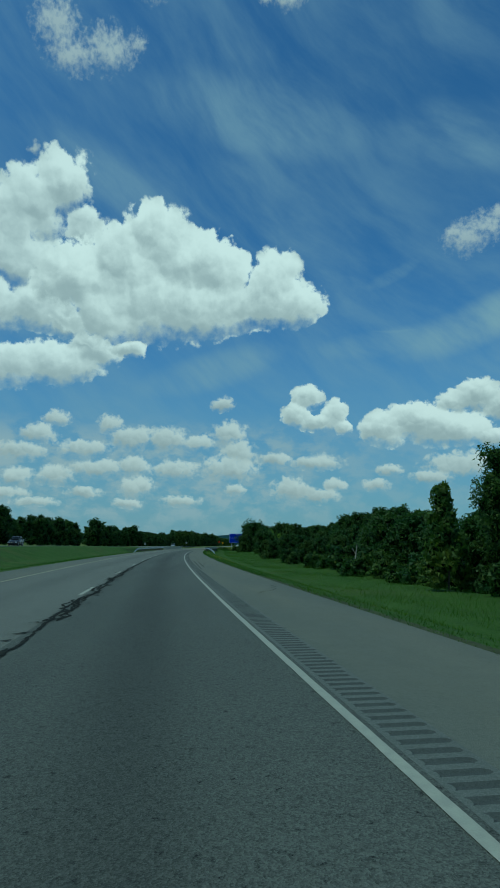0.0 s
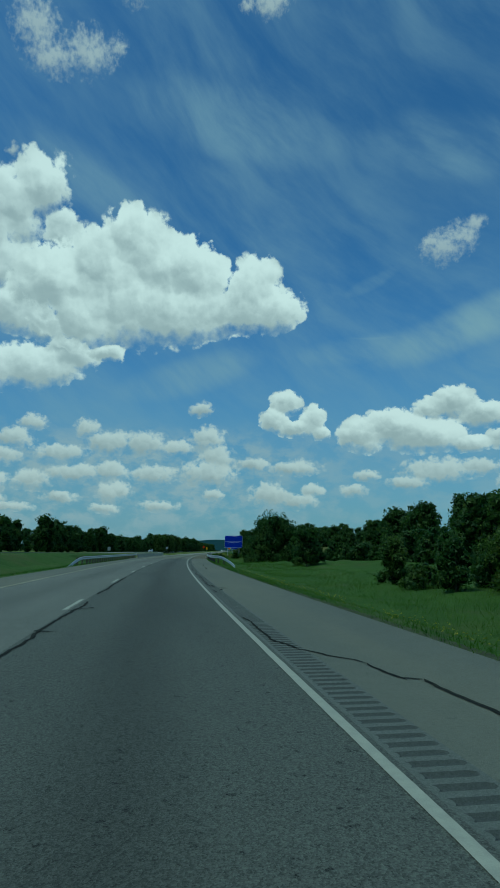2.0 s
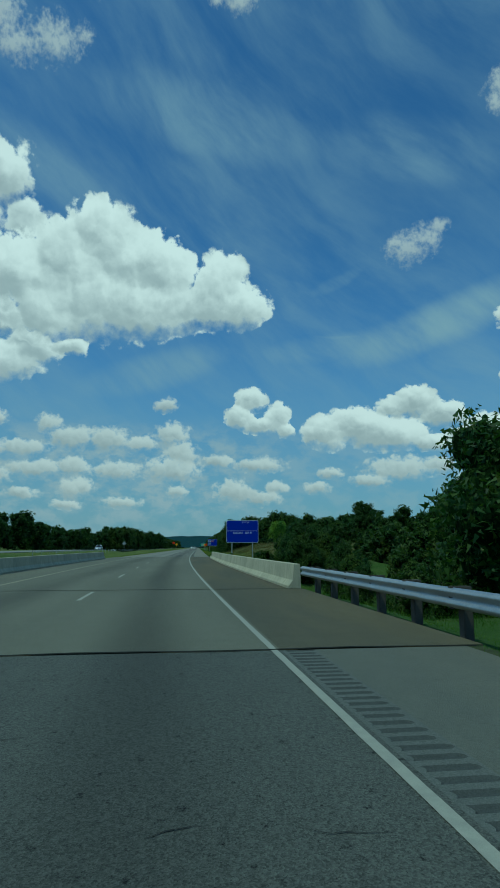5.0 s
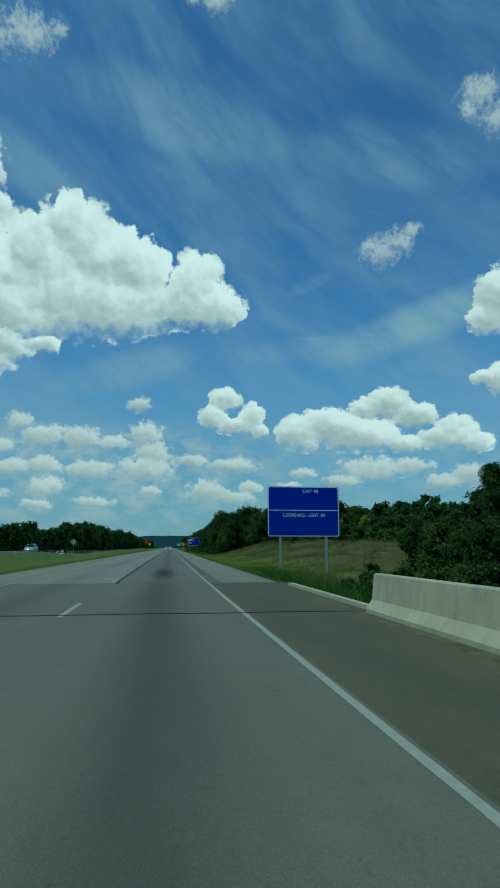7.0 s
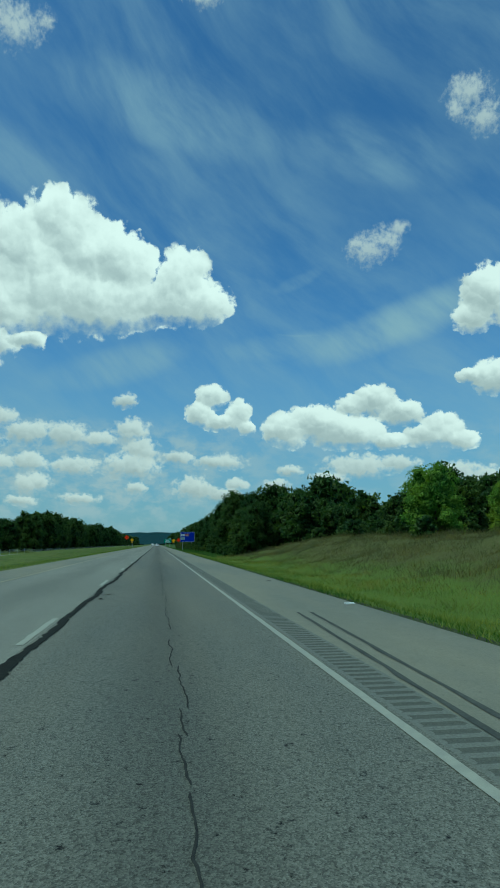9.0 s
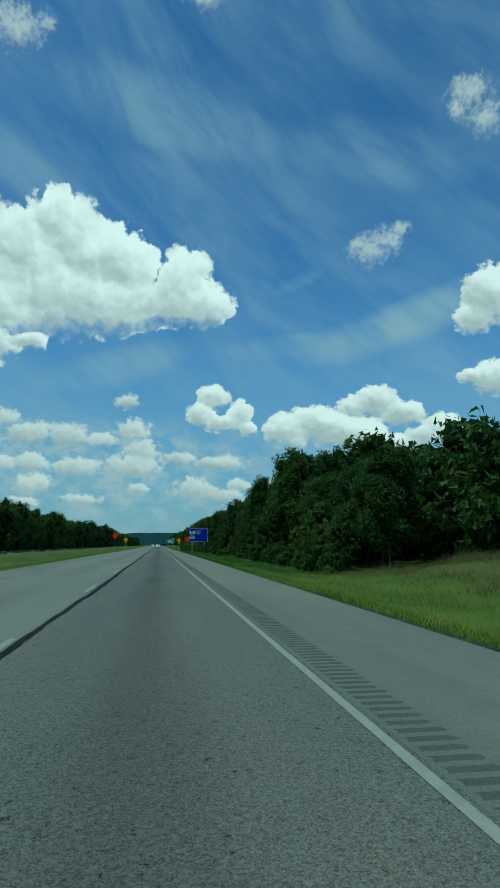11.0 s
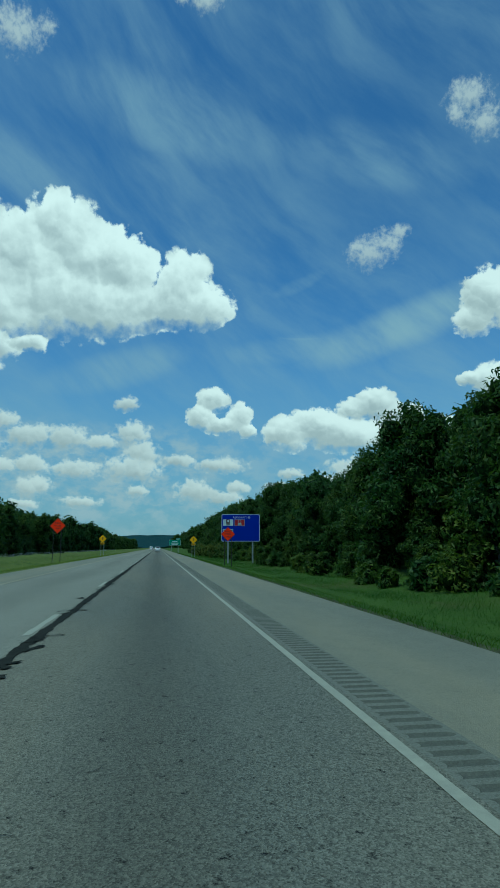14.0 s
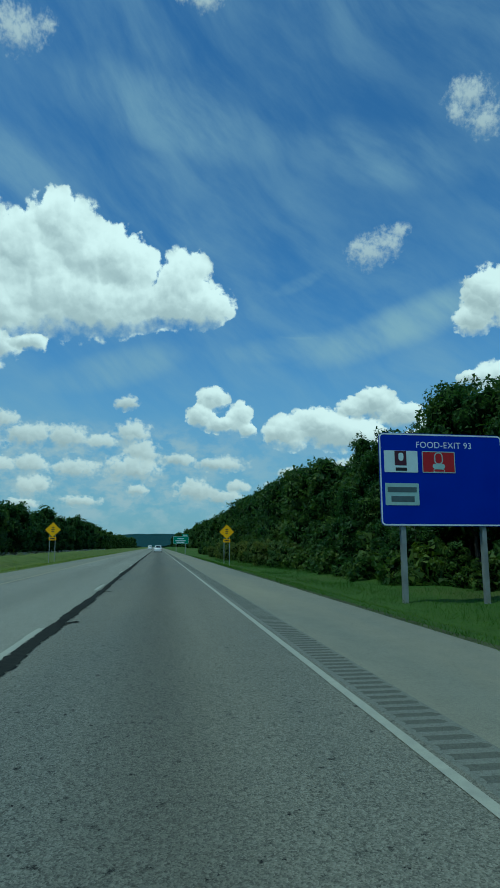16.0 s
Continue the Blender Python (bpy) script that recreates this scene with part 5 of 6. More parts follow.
def crown_mesh(name, seed, w, h, base, n_lobes, n_leaves, size, mat, shape="round"):
    """A crown of leaf sprays round dark inner lumps, as one mesh."""
    k_tufts = 5 if n_leaves > 4000 else 4 if n_leaves > 1400 else 2 if n_leaves > 700 else 1 if n_leaves > 450 else 0
    r = np.random.RandomState(seed)
    lobes = lobes_of(seed, w, h, base, n_lobes, shape)
    # every lump carries smaller tufts on its outer side, and the leaves sit round those
    rt = random.Random(seed + 7)
    tufts = []
    for p0, q in lobes:
        out = Vector((p0.x, p0.y, 0.35 * (p0.z - base)))
        out = out.normalized() if out.length > 0.01 else Vector((0, 0, 1))
        for _ in range(k_tufts):
            way = Vector((rt.gauss(0, 1), rt.gauss(0, 1), rt.gauss(0, 1))).normalized() + 0.55 * out
            tufts.append((p0 + way.normalized() * q * rt.uniform(0.55, 0.9), q * rt.uniform(0.32, 0.56)))
    # leaves also cover the lumps themselves, so that no bare side shows
    tufts = tufts + [(p0, q * 0.86) for p0, q in lobes]
    c = np.array([tuple(p) for p, _ in tufts])
    rad = np.array([q for _, q in tufts])
    pick = r.choice(len(tufts), n_leaves, p=rad ** 2 / (rad ** 2).sum())
    d = r.normal(0, 1, (n_leaves, 3))
    d[:, 2] += 0.30
    d /= np.linalg.norm(d, axis=1)[:, None]
    rr = rad[pick] * (0.60 + 0.46 * r.rand(n_leaves))
    p = c[pick] + d * rr[:, None] * np.array([1, 1, 0.85])
    # leaves lie loosely across the direction outwards and droop
    nrm = d + r.normal(0, 0.55, (n_leaves, 3))
    nrm /= np.linalg.norm(nrm, axis=1)[:, None]
    t = np.cross(nrm, r.normal(0, 1, (n_leaves, 3)))
    t /= np.linalg.norm(t, axis=1)[:, None]
    b = np.cross(nrm, t)
    L = size * (0.6 + 0.8 * r.rand(n_leaves))[:, None]
    Wd = L * (0.45 + 0.25 * r.rand(n_leaves))[:, None]
    # one pointed blade stands for a spray of leaves
    v = np.stack([p - t * L * 0.55 - b * Wd * 0.5, p - t * L * 0.45 + b * Wd * 0.6, p + t * L * 0.75 - nrm * L * 0.12], 1).reshape(-1, 3)
    i = np.arange(n_leaves) * 3
    f = np.stack([i, i + 1, i + 2], -1).tolist()
    me = bpy.data.meshes.new(name)
    bm = bmesh.new()
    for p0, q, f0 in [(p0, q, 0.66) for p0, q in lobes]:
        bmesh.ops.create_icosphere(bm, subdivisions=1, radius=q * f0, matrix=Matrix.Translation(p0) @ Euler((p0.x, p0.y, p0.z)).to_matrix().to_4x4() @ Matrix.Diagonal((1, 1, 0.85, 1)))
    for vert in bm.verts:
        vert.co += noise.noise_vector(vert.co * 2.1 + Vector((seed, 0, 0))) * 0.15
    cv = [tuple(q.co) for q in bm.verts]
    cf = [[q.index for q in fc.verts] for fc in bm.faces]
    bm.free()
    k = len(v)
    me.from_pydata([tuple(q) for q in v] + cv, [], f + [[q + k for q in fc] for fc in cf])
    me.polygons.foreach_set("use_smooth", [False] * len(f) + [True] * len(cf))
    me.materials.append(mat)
    # inner lumps fill the gaps; their colour carries the crown's shade
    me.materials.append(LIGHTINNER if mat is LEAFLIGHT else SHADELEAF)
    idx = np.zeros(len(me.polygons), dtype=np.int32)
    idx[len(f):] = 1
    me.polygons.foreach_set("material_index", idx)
    return me


def trunk_mesh(seed, h, base, w, thick):
    r = random.Random(seed)
    bm = bmesh.new()
    lean = Vector((r.uniform(-.3, .3), r.uniform(-.3, .3), 0))
    mid = Vector((0, 0, base)) + lean
    tube(bm, (0, 0, -0.5), mid, thick, thick * 0.75, 8)
    top = Vector((lean.x * 2, lean.y * 2, h * 0.82))
    tube(bm, mid - Vector((0, 0, 0.1)), top, thick * 0.75, thick * 0.15, 7)
    for i in range(6):
        t = 0.05 + 0.75 * i / 6
        p = mid.lerp(top, t)
        a = i * 2.4 + r.uniform(-.4, .4)
        q = p + Vector((math.cos(a), math.sin(a), 0.65)) * w * 0.33 * (1 - 0.5 * t)
        tube(bm, p, q, thick * 0.4 * (1 - 0.5 * t), thick * 0.08, 5)
    me = bpy.data.meshes.new("trunk")
    bm.to_mesh(me)
    bm.free()
    me.materials.append(BARK)
    return me


KINDS = {}


def plant_kind(key, seed, w, h, base, lobes, leaves, size, mat, shape="round", thick=0.16):
    KINDS[key] = (crown_mesh("crown", seed, w, h, base, lobes, leaves, size, mat, shape), trunk_mesh(seed, h, base, w, thick))


# near woods: fine sprays; far woods: coarse ones
for i in range(4):
    plant_kind(f"near{i}", 20 + i, 7.0 + 0.6 * i, 12.0 + 0.5 * (i % 2), 1.2 + 0.4 * i, 34, 15500, 0.23, LEAF)
plant_kind("nearbroad", 33, 10.5, 8.8, 0.6, 36, 16000, 0.26, LEAF)
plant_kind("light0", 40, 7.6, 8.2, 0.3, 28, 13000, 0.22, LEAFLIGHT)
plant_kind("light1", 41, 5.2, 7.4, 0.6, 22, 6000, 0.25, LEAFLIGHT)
for i in range(3):
    plant_kind(f"scrub{i}", 50 + i, 4.6 + i * 0.5, 5.6 + 0.5 * i, 0.2, 14, 3000, 0.26, LEAF)
plant_kind("poplar", 57, 3.6, 6.2, 0.1, 18, 5000, 0.24, LEAFMID, "cone", 0.08)
plant_kind("scrubmid", 56, 5.0, 5.6, 0.1, 15, 3200, 0.25, LEAFMID)
plant_kind("scrubdry", 58, 4.4, 3.6, 0.1, 12, 1900, 0.30, LEAFDRY)
for i in range(2):
    plant_kind(f"creek{i}", 53 + i, 5.0 + 0.5 * i, 5.8 + 0.4 * i, 0.1, 18, 6200, 0.185, LEAF if i else LEAFMID)
plant_kind("bush0", 60, 3.2, 2.2, 0.0, 8, 900, 0.28, LEAF, "bush", 0.05)
plant_kind("bush1", 61, 2.8, 1.8, 0.0, 7, 900, 0.26, LEAFMID, "bush", 0.05)
for i in range(3):
    plant_kind(f"low{i}", 64 + i, 4.8 + i * 0.5, 5.6 + 0.5 * i, 0.2, 13, 1100, 0.46, LEAF)
for i in range(4):
    plant_kind(f"far{i}", 70 + i, 8.0 + i, 12.0 + 0.8 * i, 1.0, 18, 1650, 0.62, LEAF if i else LEAFMID)
for i in range(3):
    plant_kind(f"mid{i}", 90 + i, 8.0 + i, 12.5 + 0.5 * i, 1.0, 22, 1900, 0.62, LEAF)
    plant_kind(f"dist{i}", 95 + i, 9.0 + i, 12.5 + i, 0.6, 12, 620, 1.0, LEAF)
for i in range(3):
    plant_kind(f"ridge{i}", 84 + i, 7.6 + 0.7 * i, 12.0 + 0.3 * i, 0.8, 26, 4200, 0.38, LEAF)

LABELS = {"near": ("tree", "tall dark green broadleaf tree at the edge of the wood"), "light": ("tree", "young bright green broadleaf tree standing in grass"),
          "scrub": ("tree", "low dense dark green tree in the roadside thicket"), "bush": ("bush", "leafy green bush among tall grass"),
          "creek": ("tree", "full leafy green tree growing low beside the creek"),
          "ridge": ("tree", "round-topped dark green tree in an even row of woodland"),
          "mid": ("tree", "tall dark broadleaf tree inside the roadside wood"),
          "poplar": ("tree", "young green tree of narrow pointed shape in the thicket"),
          "far": ("tree", "leafy tree in the distant roadside wood")}


def plant(key, s, u, scale=1.0, sink=0.0, group="roadside woods"):
    for k, (cat, lab) in LABELS.items():
        if key.startswith(k):
            break
    crown, trunk = KINDS[key]
    top = tagged(new(cat), lab, cat, group)
    r = random.Random(int(s * 131 + u * 977))
    m = at(s, u, None, r.uniform(0, 360))
    top.matrix_basis = Matrix.Translation((0, 0, -sink)) @ m @ Matrix.Diagonal((scale * r.uniform(.9, 1.1), scale * r.uniform(.9, 1.1), scale, 1))
    for nm, me in (("crown", crown), ("trunk", trunk)):
        o = new(nm, me)
        o.parent = top
    return top


rw = random.Random(11)


def mesh_arrays(me):
    co = np.empty(len(me.vertices) * 3, dtype=np.float32)
    me.vertices.foreach_get("co", co)
    vi = np.empty(len(me.loops), dtype=np.int32)
    me.loops.foreach_get("vertex_index", vi)
    tot = np.empty(len(me.polygons), dtype=np.int32)
    me.polygons.foreach_get("loop_total", tot)
    mi = np.empty(len(me.polygons), dtype=np.int32)
    me.polygons.foreach_get("material_index", mi)
    return co.reshape(-1, 3), vi, tot, mi


def wood(keys, s0, s1, u0, u1, gap, lo, hi, label):
    """A far stretch of wood, too deep to count its trees, as one mesh."""
    cos, vis, tots, mis, k = [], [], [], [], 0
    s = s0
    while s < s1:
        key, u = rw.choice(keys), rw.uniform(u0, u1)
        co, vi, tot, mi = FARCACHE.setdefault(key, mesh_arrays(KINDS[key][0]))
        sc, a = rw.uniform(lo, hi), rw.uniform(0, 6.283)
        x, y = place(s, u)
        q = co * sc
        c, sn = math.cos(a), math.sin(a)
        cos.append(np.stack([q[:, 0] * c - q[:, 1] * sn + float(x), q[:, 0] * sn + q[:, 1] * c + float(y), q[:, 2] + float(ground(s, u)) - 0.4], -1))
        vis.append(vi + k)
        tots.append(tot)
        mis.append(mi)
        k += len(co)
        s += gap * rw.uniform(0.75, 1.3)
    co, vi, tot, mi = (np.concatenate(q) for q in (cos, vis, tots, mis))
    me = bpy.data.meshes.new("far_wood")
    me.vertices.add(len(co))
    me.vertices.foreach_set("co", co.astype(np.float32).ravel())
    me.loops.add(len(vi))
    me.loops.foreach_set("vertex_index", vi)
    me.polygons.add(len(tot))
    me.polygons.foreach_set("loop_start", np.concatenate([[0], np.cumsum(tot)[:-1]]).astype(np.int32))
    me.polygons.foreach_set("material_index", mi)
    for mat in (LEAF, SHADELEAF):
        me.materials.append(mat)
    me.update(calc_edges=True)
    me.validate()
    return tagged(new("far_wood", me), label, "wood", kind="stuff")


FARCACHE = {}


def belt(keys, s0, s1, u0, u1, gap, lo, hi, group):
    s = s0
    while s < s1:
        u = rw.uniform(u0, u1) + (3.6 if 529 < s < 541 and u0 > 11 else 0)
        plant(rw.choice(keys), s, u, rw.uniform(lo, hi), 0.1, group)
        s += gap * rw.uniform(0.75, 1.3)


LOWS = ["low0", "low1", "low2"]
MID, DIST = ["mid0", "mid1", "mid2"], ["dist0", "dist1", "dist2"]
NEAR, SCRUB, FAR, BUSH = ["near0", "near1", "near2", "near3"], ["scrub0", "scrub1", "scrub2"], ["far0", "far1", "far2", "far3"], ["bush0", "bush1", "bush0"]
# thicket beside the first stretch
belt(SCRUB, 33, 62, 14.5, 17.5, 3.4, 0.50, 0.70, "roadside thicket")
belt(SCRUB, 14, 75, 18.5, 23, 3.6, 0.60, 0.80, "roadside thicket")
belt(SCRUB, 60, 98, 20, 26, 4.2, 0.48, 0.70, "roadside thicket")
wood(LOWS, 62, 108, 27, 34, 4.0, 0.60, 0.82, "dark green broadleaf roadside thicket")
wood(DIST, 20, 135, 30, 52, 4.0, 0.42, 0.60, "dark green broadleaf roadside thicket")
belt(SCRUB, 70, 106, 13.0, 18.0, 2.8, 0.42, 0.62, "roadside thicket")
belt(BUSH, 60, 108, 12.5, 17.0, 2.6, 0.6, 1.0, "roadside thicket")
belt(BUSH, 14, 60, 13.0, 14.4, 2.8, 0.6, 1.0, "roadside thicket")
plant("poplar", 29.0, 12.4, 0.92)
plant("near1", 27.4, 15.6, 0.62)
plant("near2", 557.5, 16.6, 0.92)
plant("scrubmid", 411, 14.0, 1.15)
plant("bush1", 399, 11.5, 0.9)
# open field and the trees beyond it
wood(LOWS, 150, 236, 36, 44, 4.0, 0.9, 1.15, "dark green low trees beyond the field")
wood(FAR, 100, 165, 48, 62, 4.6, 0.62, 0.80, "dark green broadleaf trees beyond the field")
wood(FAR, 165, 260, 48, 62, 4.6, 0.82, 1.02, "dark green broadleaf trees beyond the field")
wood(DIST, 190, 260, 62, 90, 7, 0.9, 1.1, "dark green broadleaf trees beyond the field")
plant("nearbroad", 187, 16.8, 1.15)
plant("scrub0", 200, 21.0, 1.0)
plant("scrub1", 180, 13.2, 0.62)
plant("scrub2", 193, 11.8, 0.6)
plant("scrub0", 178, 21.0, 0.8)
plant("scrub1", 152, 17.0, 1.0)
plant("scrub2", 154.5, 18.6, 0.85)
plant("bush1", 150.5, 15.6, 0.9)
plant("bush0", 158, 19.0, 1.0)
plant("far2", 226, 30, 0.8)
plant("near1", 293, 38, 0.78)
# scrub behind the bridge parapet
CREEK = ["creek0", "creek1"]
belt(CREEK, 196, 246, 15, 19, 3.6, 0.62, 0.88, "creekside scrub")
wood(LOWS, 200, 262, 24, 30, 4.0, 0.75, 1.0, "dark green creekside scrub")
belt(BUSH, 240, 262, 8.5, 13, 3.0, 0.5, 0.9, "creekside scrub")
belt(CREEK, 243, 266, 14.0, 18.5, 3.4, 0.55, 0.8, "creekside scrub")
for s, u, k in ((229, 14.0, 0.80), (233, 13.2, 0.76), (237, 14.6, 0.88), (241, 14.0, 0.84), (246, 15.2, 0.84), (251, 15.6, 0.80)):
    plant(rw.choice(CREEK), s, u, k, 0.1, "creekside scrub")
plant("bush1", 241.5, 4.6, 0.55)
plant("bush0", 246.0, 5.6, 0.5)
plant("bush1", 251.0, 6.4, 0.5)
# behind the grassy bank
wood(FAR, 262, 340, 42, 52, 4.5, 0.45, 0.62, "dark green broadleaf trees behind the bank")
wood(FAR, 340, 366, 40, 52, 3.8, 0.46, 0.56, "dark green broadleaf trees behind the bank")
wood(FAR, 366, 402, 40, 52, 3.2, 0.66, 0.78, "dark green broadleaf trees behind the bank")
wood(LOWS, 275, 398, 33, 40, 3.8, 0.6, 0.95, "dark green low trees behind the bank")
wood(DIST, 262, 340, 56, 70, 5.0, 0.5, 0.68, "dark green broadleaf trees behind the bank")
wood(DIST, 335, 372, 54, 66, 3.2, 0.48, 0.58, "dark green broadleaf trees behind the bank")
wood(DIST, 372, 420, 54, 66, 2.8, 0.84, 0.95, "dark green broadleaf trees behind the bank")
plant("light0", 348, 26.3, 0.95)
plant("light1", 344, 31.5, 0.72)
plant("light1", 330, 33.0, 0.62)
belt(BUSH, 268, 400, 23, 33, 3.6, 0.7, 1.3, "trees behind the bank")
belt(FAR, 345, 402, 34, 40, 4.0, 0.40, 0.54, "trees behind the bank")
# tall wood
for s0, s1, k0, k1 in ((398, 418, 0.70, 0.82), (420.5, 428, 1.06, 1.15), (428, 441, 1.02, 1.12), (441, 453, 0.98, 1.08), (453, 472, 0.94, 1.04), (472, 500, 0.88, 0.98), (500, 520, 0.76, 0.84), (520, 538, 0.66, 0.76), (540, 554, 1.00, 1.08), (554, 559, 0.86, 0.92)):
    belt(NEAR, s0, s1, 16.0, 19.5, 4.4, k0, k1, "tall wood by the road")
    wood(MID, s0 - 4, s1, 22, 26.5, 5.0, k0, k1, "dark green broadleaf tall wood by the road")
wood(DIST, 398, 452, 46, 56, 3.6, 0.85, 1.0, "dark green broadleaf tall wood by the road")
wood(MID, 400, 420, 30, 44, 3.5, 0.7, 0.85, "dark green broadleaf tall wood by the road")
wood(MID, 418, 456, 30, 46, 4.4, 1.15, 1.30, "dark green broadleaf tall wood by the road")
wood(DIST, 452, 535, 32, 46, 5.5, 0.72, 0.95, "dark green broadleaf tall wood by the road")
wood(DIST, 545, 620, 30, 44, 5.5, 0.85, 1.0, "dark green broadleaf tall wood by the road")
belt(SCRUB + ["scrubmid"], 402, 548, 12.8, 15.2, 4.0, 0.45, 0.8, "tall wood by the road")
belt(BUSH, 400, 600, 11.2, 13.5, 2.8, 0.5, 1.1, "tall wood by the road")
RIDGE = ["ridge0", "ridge1", "ridge2"]
belt(RIDGE, 561, 572, 17.0, 19.0, 3.6, 0.68, 0.78, "wood along the road ahead")
belt(RIDGE, 572, 600, 16.6, 19.0, 3.6, 0.98, 1.06, "wood along the road ahead")
belt(RIDGE, 600, 650, 16.6, 19.0, 3.8, 0.94, 1.02, "wood along the road ahead")
wood(RIDGE, 560, 650, 22, 26, 5.0, 0.80, 0.90, "dark green broadleaf wood along the road ahead")
wood(["far1", "far2", "far3"], 650, 900, 17, 24, 5.0, 0.80, 0.95, "dark green broadleaf wood along the road ahead")
wood(DIST, 590, 900, 27, 40, 6.5, 0.85, 1.05, "dark green broadleaf wood along the road ahead")
belt(SCRUB + ["scrubmid", "scrubmid"], 572, 690, 12.5, 16.5, 4.0, 0.5, 0.72, "wood along the road ahead")
belt(["scrubdry"], 574, 640, 9.6, 12.5, 3.4, 0.55, 0.9, "wood along the road ahead")
belt(BUSH, 560, 700, 11, 14, 4.0, 0.8, 1.3, "wood along the road ahead")
wood(DIST, 900, 1500, 20, 40, 14, 1.0, 1.3, "dark green broadleaf wood along the road ahead")
# across the median
wood(FAR, -20, 560, -56, -49, 7.5, 0.66, 0.92, "dark green broadleaf trees across the median")
wood(DIST, 0, 560, -75, -62, 14.0, 0.78, 0.98, "dark green broadleaf trees across the median")
wood(["ridge0", "ridge1", "ridge2"], 500, 680, -46, -41, 6.0, 1.0, 1.25, "dark green broadleaf trees across the median")
wood(["far0", "far1", "far3"], 680, 900, -46, -41, 7.0, 1.0, 1.25, "dark green broadleaf trees across the median")
wood(DIST, 560, 1000, -62, -50, 9.0, 1.1, 1.3, "dark green broadleaf trees across the median")
wood(DIST, 900, 1600, -55, -40, 15, 1.0, 1.3, "dark green broadleaf trees across the median")
belt(SCRUB, 546, 576, 12.9, 15.2, 3.2, 0.55, 0.8, "tall wood by the road")
belt(BUSH, 524, 552, 12.2, 14.2, 1.9, 1.0, 1.4, "tall wood by the road")

# dead snag in the thicket
bm = bmesh.new()
tube(bm, (0, 0, -0.4), (0.15, 0.1, 2.2), 0.12, 0.09, 7)
tube(bm, (0.15, 0.1, 2.15), (0.45, 0.1, 3.6), 0.09, 0.03, 6)
tube(bm, (0.2, 0.1, 2.4), (-0.25, 0.3, 3.1), 0.05, 0.02, 5)
snag = tagged(part("dead_tree", bm, DEADWOOD), "bleached dead tree stub among dark thicket", "dead tree")
snag.matrix_basis = at(45.0, 12.6) @ Matrix.Diagonal((0.5, 0.5, 0.64, 1))
plant("bush1", 44.6, 12.0, 0.75)
plant("bush0", 43.2, 12.3, 0.6)


dirt = [ragged(np.arange(BRIDGE0 + 1, BRIDGE1 + 1, 0.4), 2.42, 0.13, 0.0065, 77, 0.35)]
tagged(joined("gutter_dirt", dirt, GRIT), "line of dark grit along the foot of the barrier", "dirt", kind="structure")
tagged(strip("soil_margin", np.arange(-60, 640, 1.5), [2.765, 2.86, 2.98], SOIL, lambda s, u: ground(s, u) + 0.012), "strip of dark crumbled soil along the shoulder", "soil", kind="structure")

# ---- grass ----
def grass(name, s0, s1, u0, u1, count, height, width, mat, seed, label, edge=0.0, lift=0.0):
    r = np.random.RandomState(seed)
    s = r.uniform(s0, s1, count)
    u = u0 + (u1 - u0) * r.rand(count) ** (1.0 + edge)
    keep = (np.sin(s * 0.7 + 3 * np.sin(u * 0.9)) + r.normal(0, 0.9, count) > -1.1) & ~((s > BRIDGE0 - 12) & (s < 249) & (u < 3.4) & (u > -10.6))
    s, u = s[keep], u[keep]
    n = len(s)
    x, y = place(s, u)
    z = ground(s, u) - 0.03 + lift * r.rand(n)
    patchy = 0.65 + 0.5 * np.sin(s * 0.23 + u) * np.sin(u * 0.61 - s * 0.11)
    h = height * (0.45 + 0.8 * r.rand(n)) * np.clip(patchy + 0.35, 0.5, 1.3)
    a = r.uniform(0, 2 * np.pi, n)
    lean = r.normal(0, 0.6, (n, 2)) * h[:, None]
    wx, wy = np.cos(a) * width * (0.6 + 0.8 * r.rand(n)), np.sin(a) * width * (0.6 + 0.8 * r.rand(n))
    p = np.stack([x, y, z], -1)
    w = np.stack([wx, wy, 0 * wx], -1)
    top = p + np.stack([lean[:, 0], lean[:, 1], h], -1)
    v = np.stack([p - w, p + w, top], 1).reshape(-1, 3)
    f = (np.arange(n) * 3)[:, None] + np.arange(3)
    me = bpy.data.meshes.new(name)
    me.from_pydata(v.tolist(), [], f.tolist())
    me.materials.append(mat)
    return tagged(new(name, me), label, "grass", kind="stuff")


grass("verge_grass", -5, 600, 2.74, 9.5, 165000, 0.12, 0.008, BLADES, 1, "mown green verge grass beside the shoulder", 0.35)
grass("edge_tufts", -5, 600, 2.68, 3.25, 40000, 0.12, 0.010, BLADES, 8, "short dry tufts creeping over the shoulder edge")
grass("tall_grass", -5, 262, 7.5, 16, 52000, 0.34, 0.007, BLADES, 2, "tall rough green grass behind the verge")
grass("bank_grass", 255, 402, 8.5, 30, 85000, 0.36, 0.008, STRAW, 3, "tall seeding grass on the roadside bank")
grass("wood_edge_grass", 396, 620, 7.5, 14, 56000, 0.32, 0.007, BLADES, 4, "tall green grass at the edge of the wood")
grass("median_grass", 20, 240, -17, -9.76, 18000, 0.2, 0.014, BLADES, 5, "green median grass")
grass("dry_median_grass", 240, 640, -17, -9.76, 36000, 0.2, 0.014, VERGE, 15, "yellow-green median grass, coloured as sunlit")
grass("wildflowers", 60, 112, 3.4, 5.6, 900, 0.035, 0.022, FLOWER, 6, "yellow wildflowers in the verge grass", 0.3, 0.22)
grass("barrier_end_weeds", 236, 264, 3.3, 7.5, 7000, 0.62, 0.014, BLADES, 10, "tall green weeds beside the bridge end")
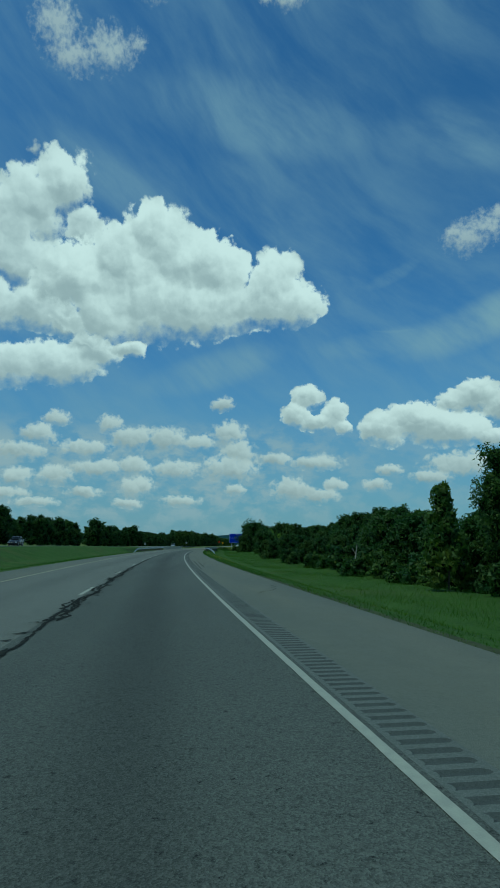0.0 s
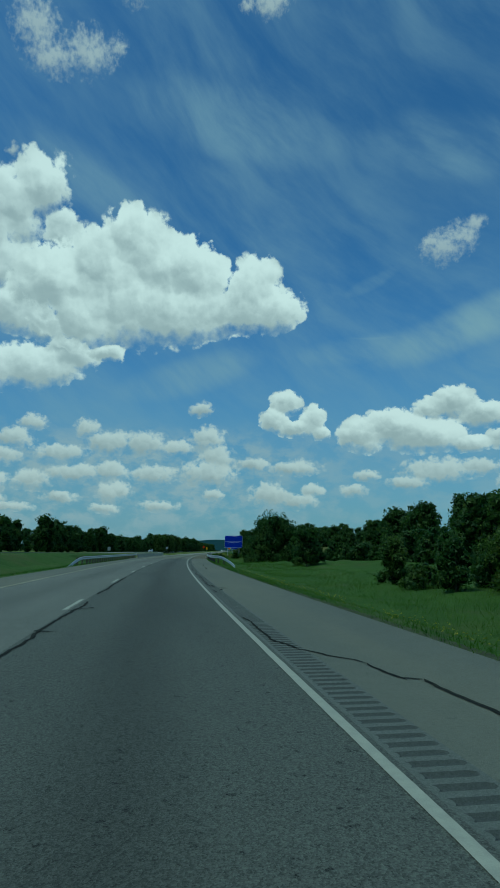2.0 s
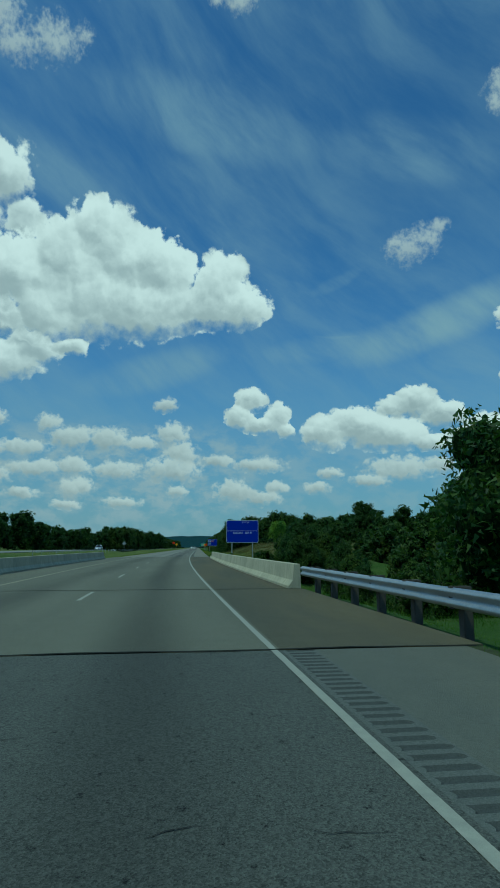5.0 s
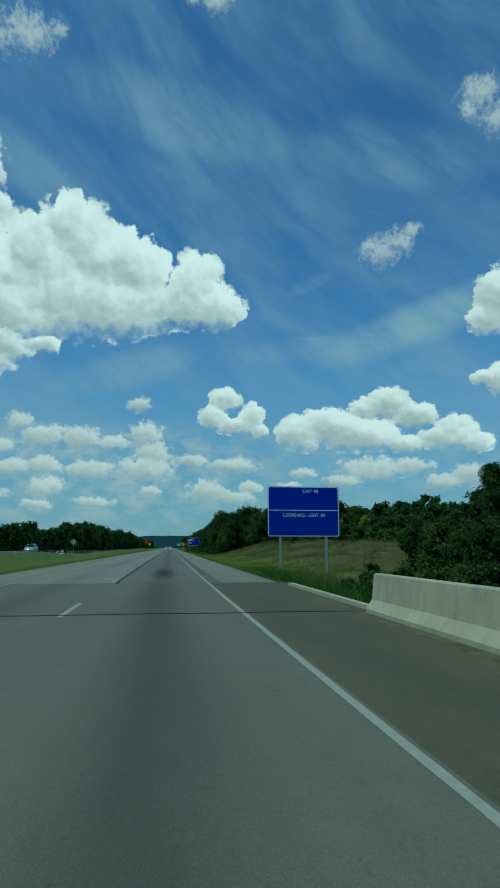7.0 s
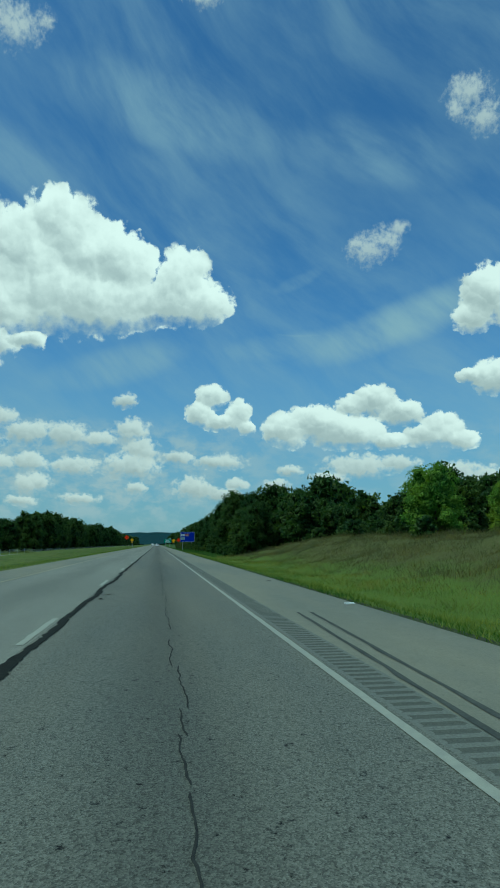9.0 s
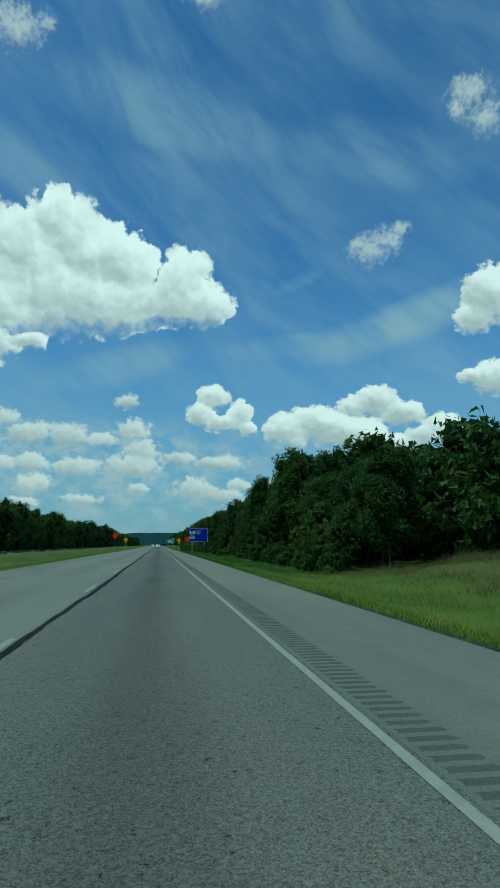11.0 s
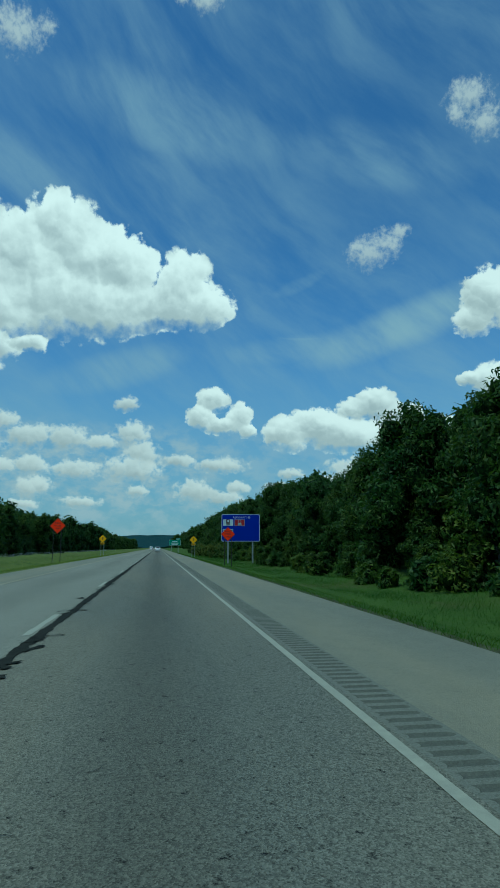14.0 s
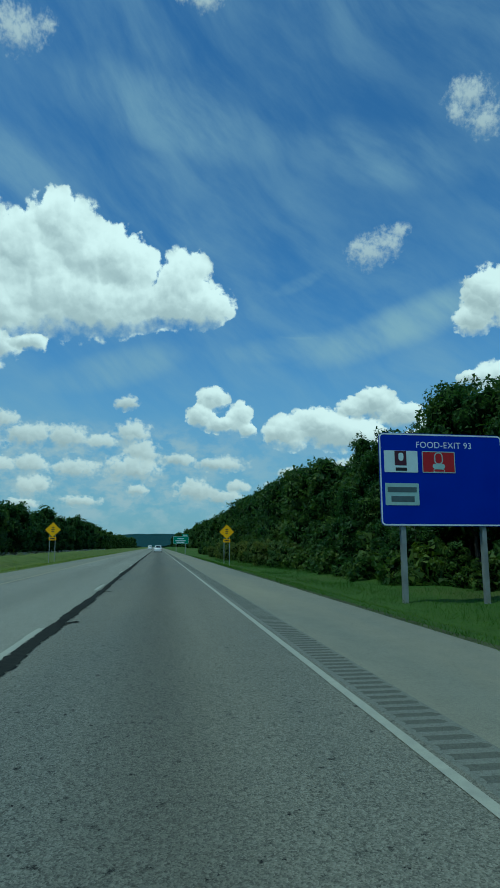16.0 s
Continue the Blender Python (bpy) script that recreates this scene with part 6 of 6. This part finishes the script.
grass("sunny_verge_grass", 256, 390, 2.8, 11.5, 80000, 0.22, 0.009, VERGE, 12, "yellow-green verge grass below the bank, coloured as sunlit")
grass("tall_weeds", 262, 400, 12.5, 27, 42000, 0.62, 0.008, WEEDLEAF, 14, "tall brown-green weeds along the top of the bank")
grass("brown_weeds", 264, 398, 11, 26, 52000, 0.38, 0.007, WEEDS, 9, "brown seeding weeds on the roadside bank")
grass("clumped_grass", 250, 275, 5.5, 9.5, 6000, 0.7, 0.02, STRAW, 7, "tall clump of roadside grass near the bridge end")

# ---- far wooded hills ----
def hill(s0, u0, u1, height, seed, label, mat=None):
    r = np.random.RandomState(seed)
    us = np.linspace(u0, u1, 90)
    verts, faces = [], []
    rows = 14
    for i in range(rows):
        f = i / (rows - 1)
        for u in us:
            t = (u - u0) / (u1 - u0)
            ridge = height * (0.9 + 0.10 * math.sin(t * 11 + seed) + 0.05 * math.sin(t * 29)) * float(ease(t, -0.01, 0.22)) * float(ease(1 - t, -0.01, 0.22))
            x, y = place(s0 + f * 260, u)
            z = -2 + ridge * math.sin(f * math.pi / 2) + r.uniform(0, 3.5) * (f > 0)
            verts.append((float(x) + r.uniform(-2, 2), float(y) + r.uniform(-8, 8), z))
    m = len(us)
    for i in range(rows - 1):
        for j in range(m - 1):
            faces.append((i * m + j, i * m + j + 1, (i + 1) * m + j + 1, (i + 1) * m + j))
    tagged(mesh_object("wooded_hill", verts, faces, mat or HILLTREES), label, "hill", kind="structure")


hill(3000, -1500, 1500, 54, 2, "far wooded ridge across the valley, tinted with haze", HAZEHILL)
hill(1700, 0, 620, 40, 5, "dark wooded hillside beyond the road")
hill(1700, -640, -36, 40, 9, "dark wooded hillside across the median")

# litter on the shoulder edge
for s, u, w in ((303.0, 2.55, 0.11), (312, 2.3, 0.08), (214.2, 0.98, 0.035), (213.6, 0.92, 0.028), (417, 1.7, 0.06)):
    bm = box(bmesh.new(), -w, w, -w * 0.6, w * 0.6, 0, 0.03 if w > 0.1 else 0.012, 0.004)
    for v in bm.verts:
        v.co += noise.noise_vector(v.co * 9 + Vector((s, 0, 0))) * 0.015
    o = tagged(part("litter", bm, LITTERWHITE if w > 0.1 else RUBBER), "scrap of pale litter on the shoulder" if w > 0.1 else "scrap of dark tyre rubber on the shoulder", "litter")
    o.matrix_basis = at(s, u, 0.004 if 180 < s < 237 else 0.002)
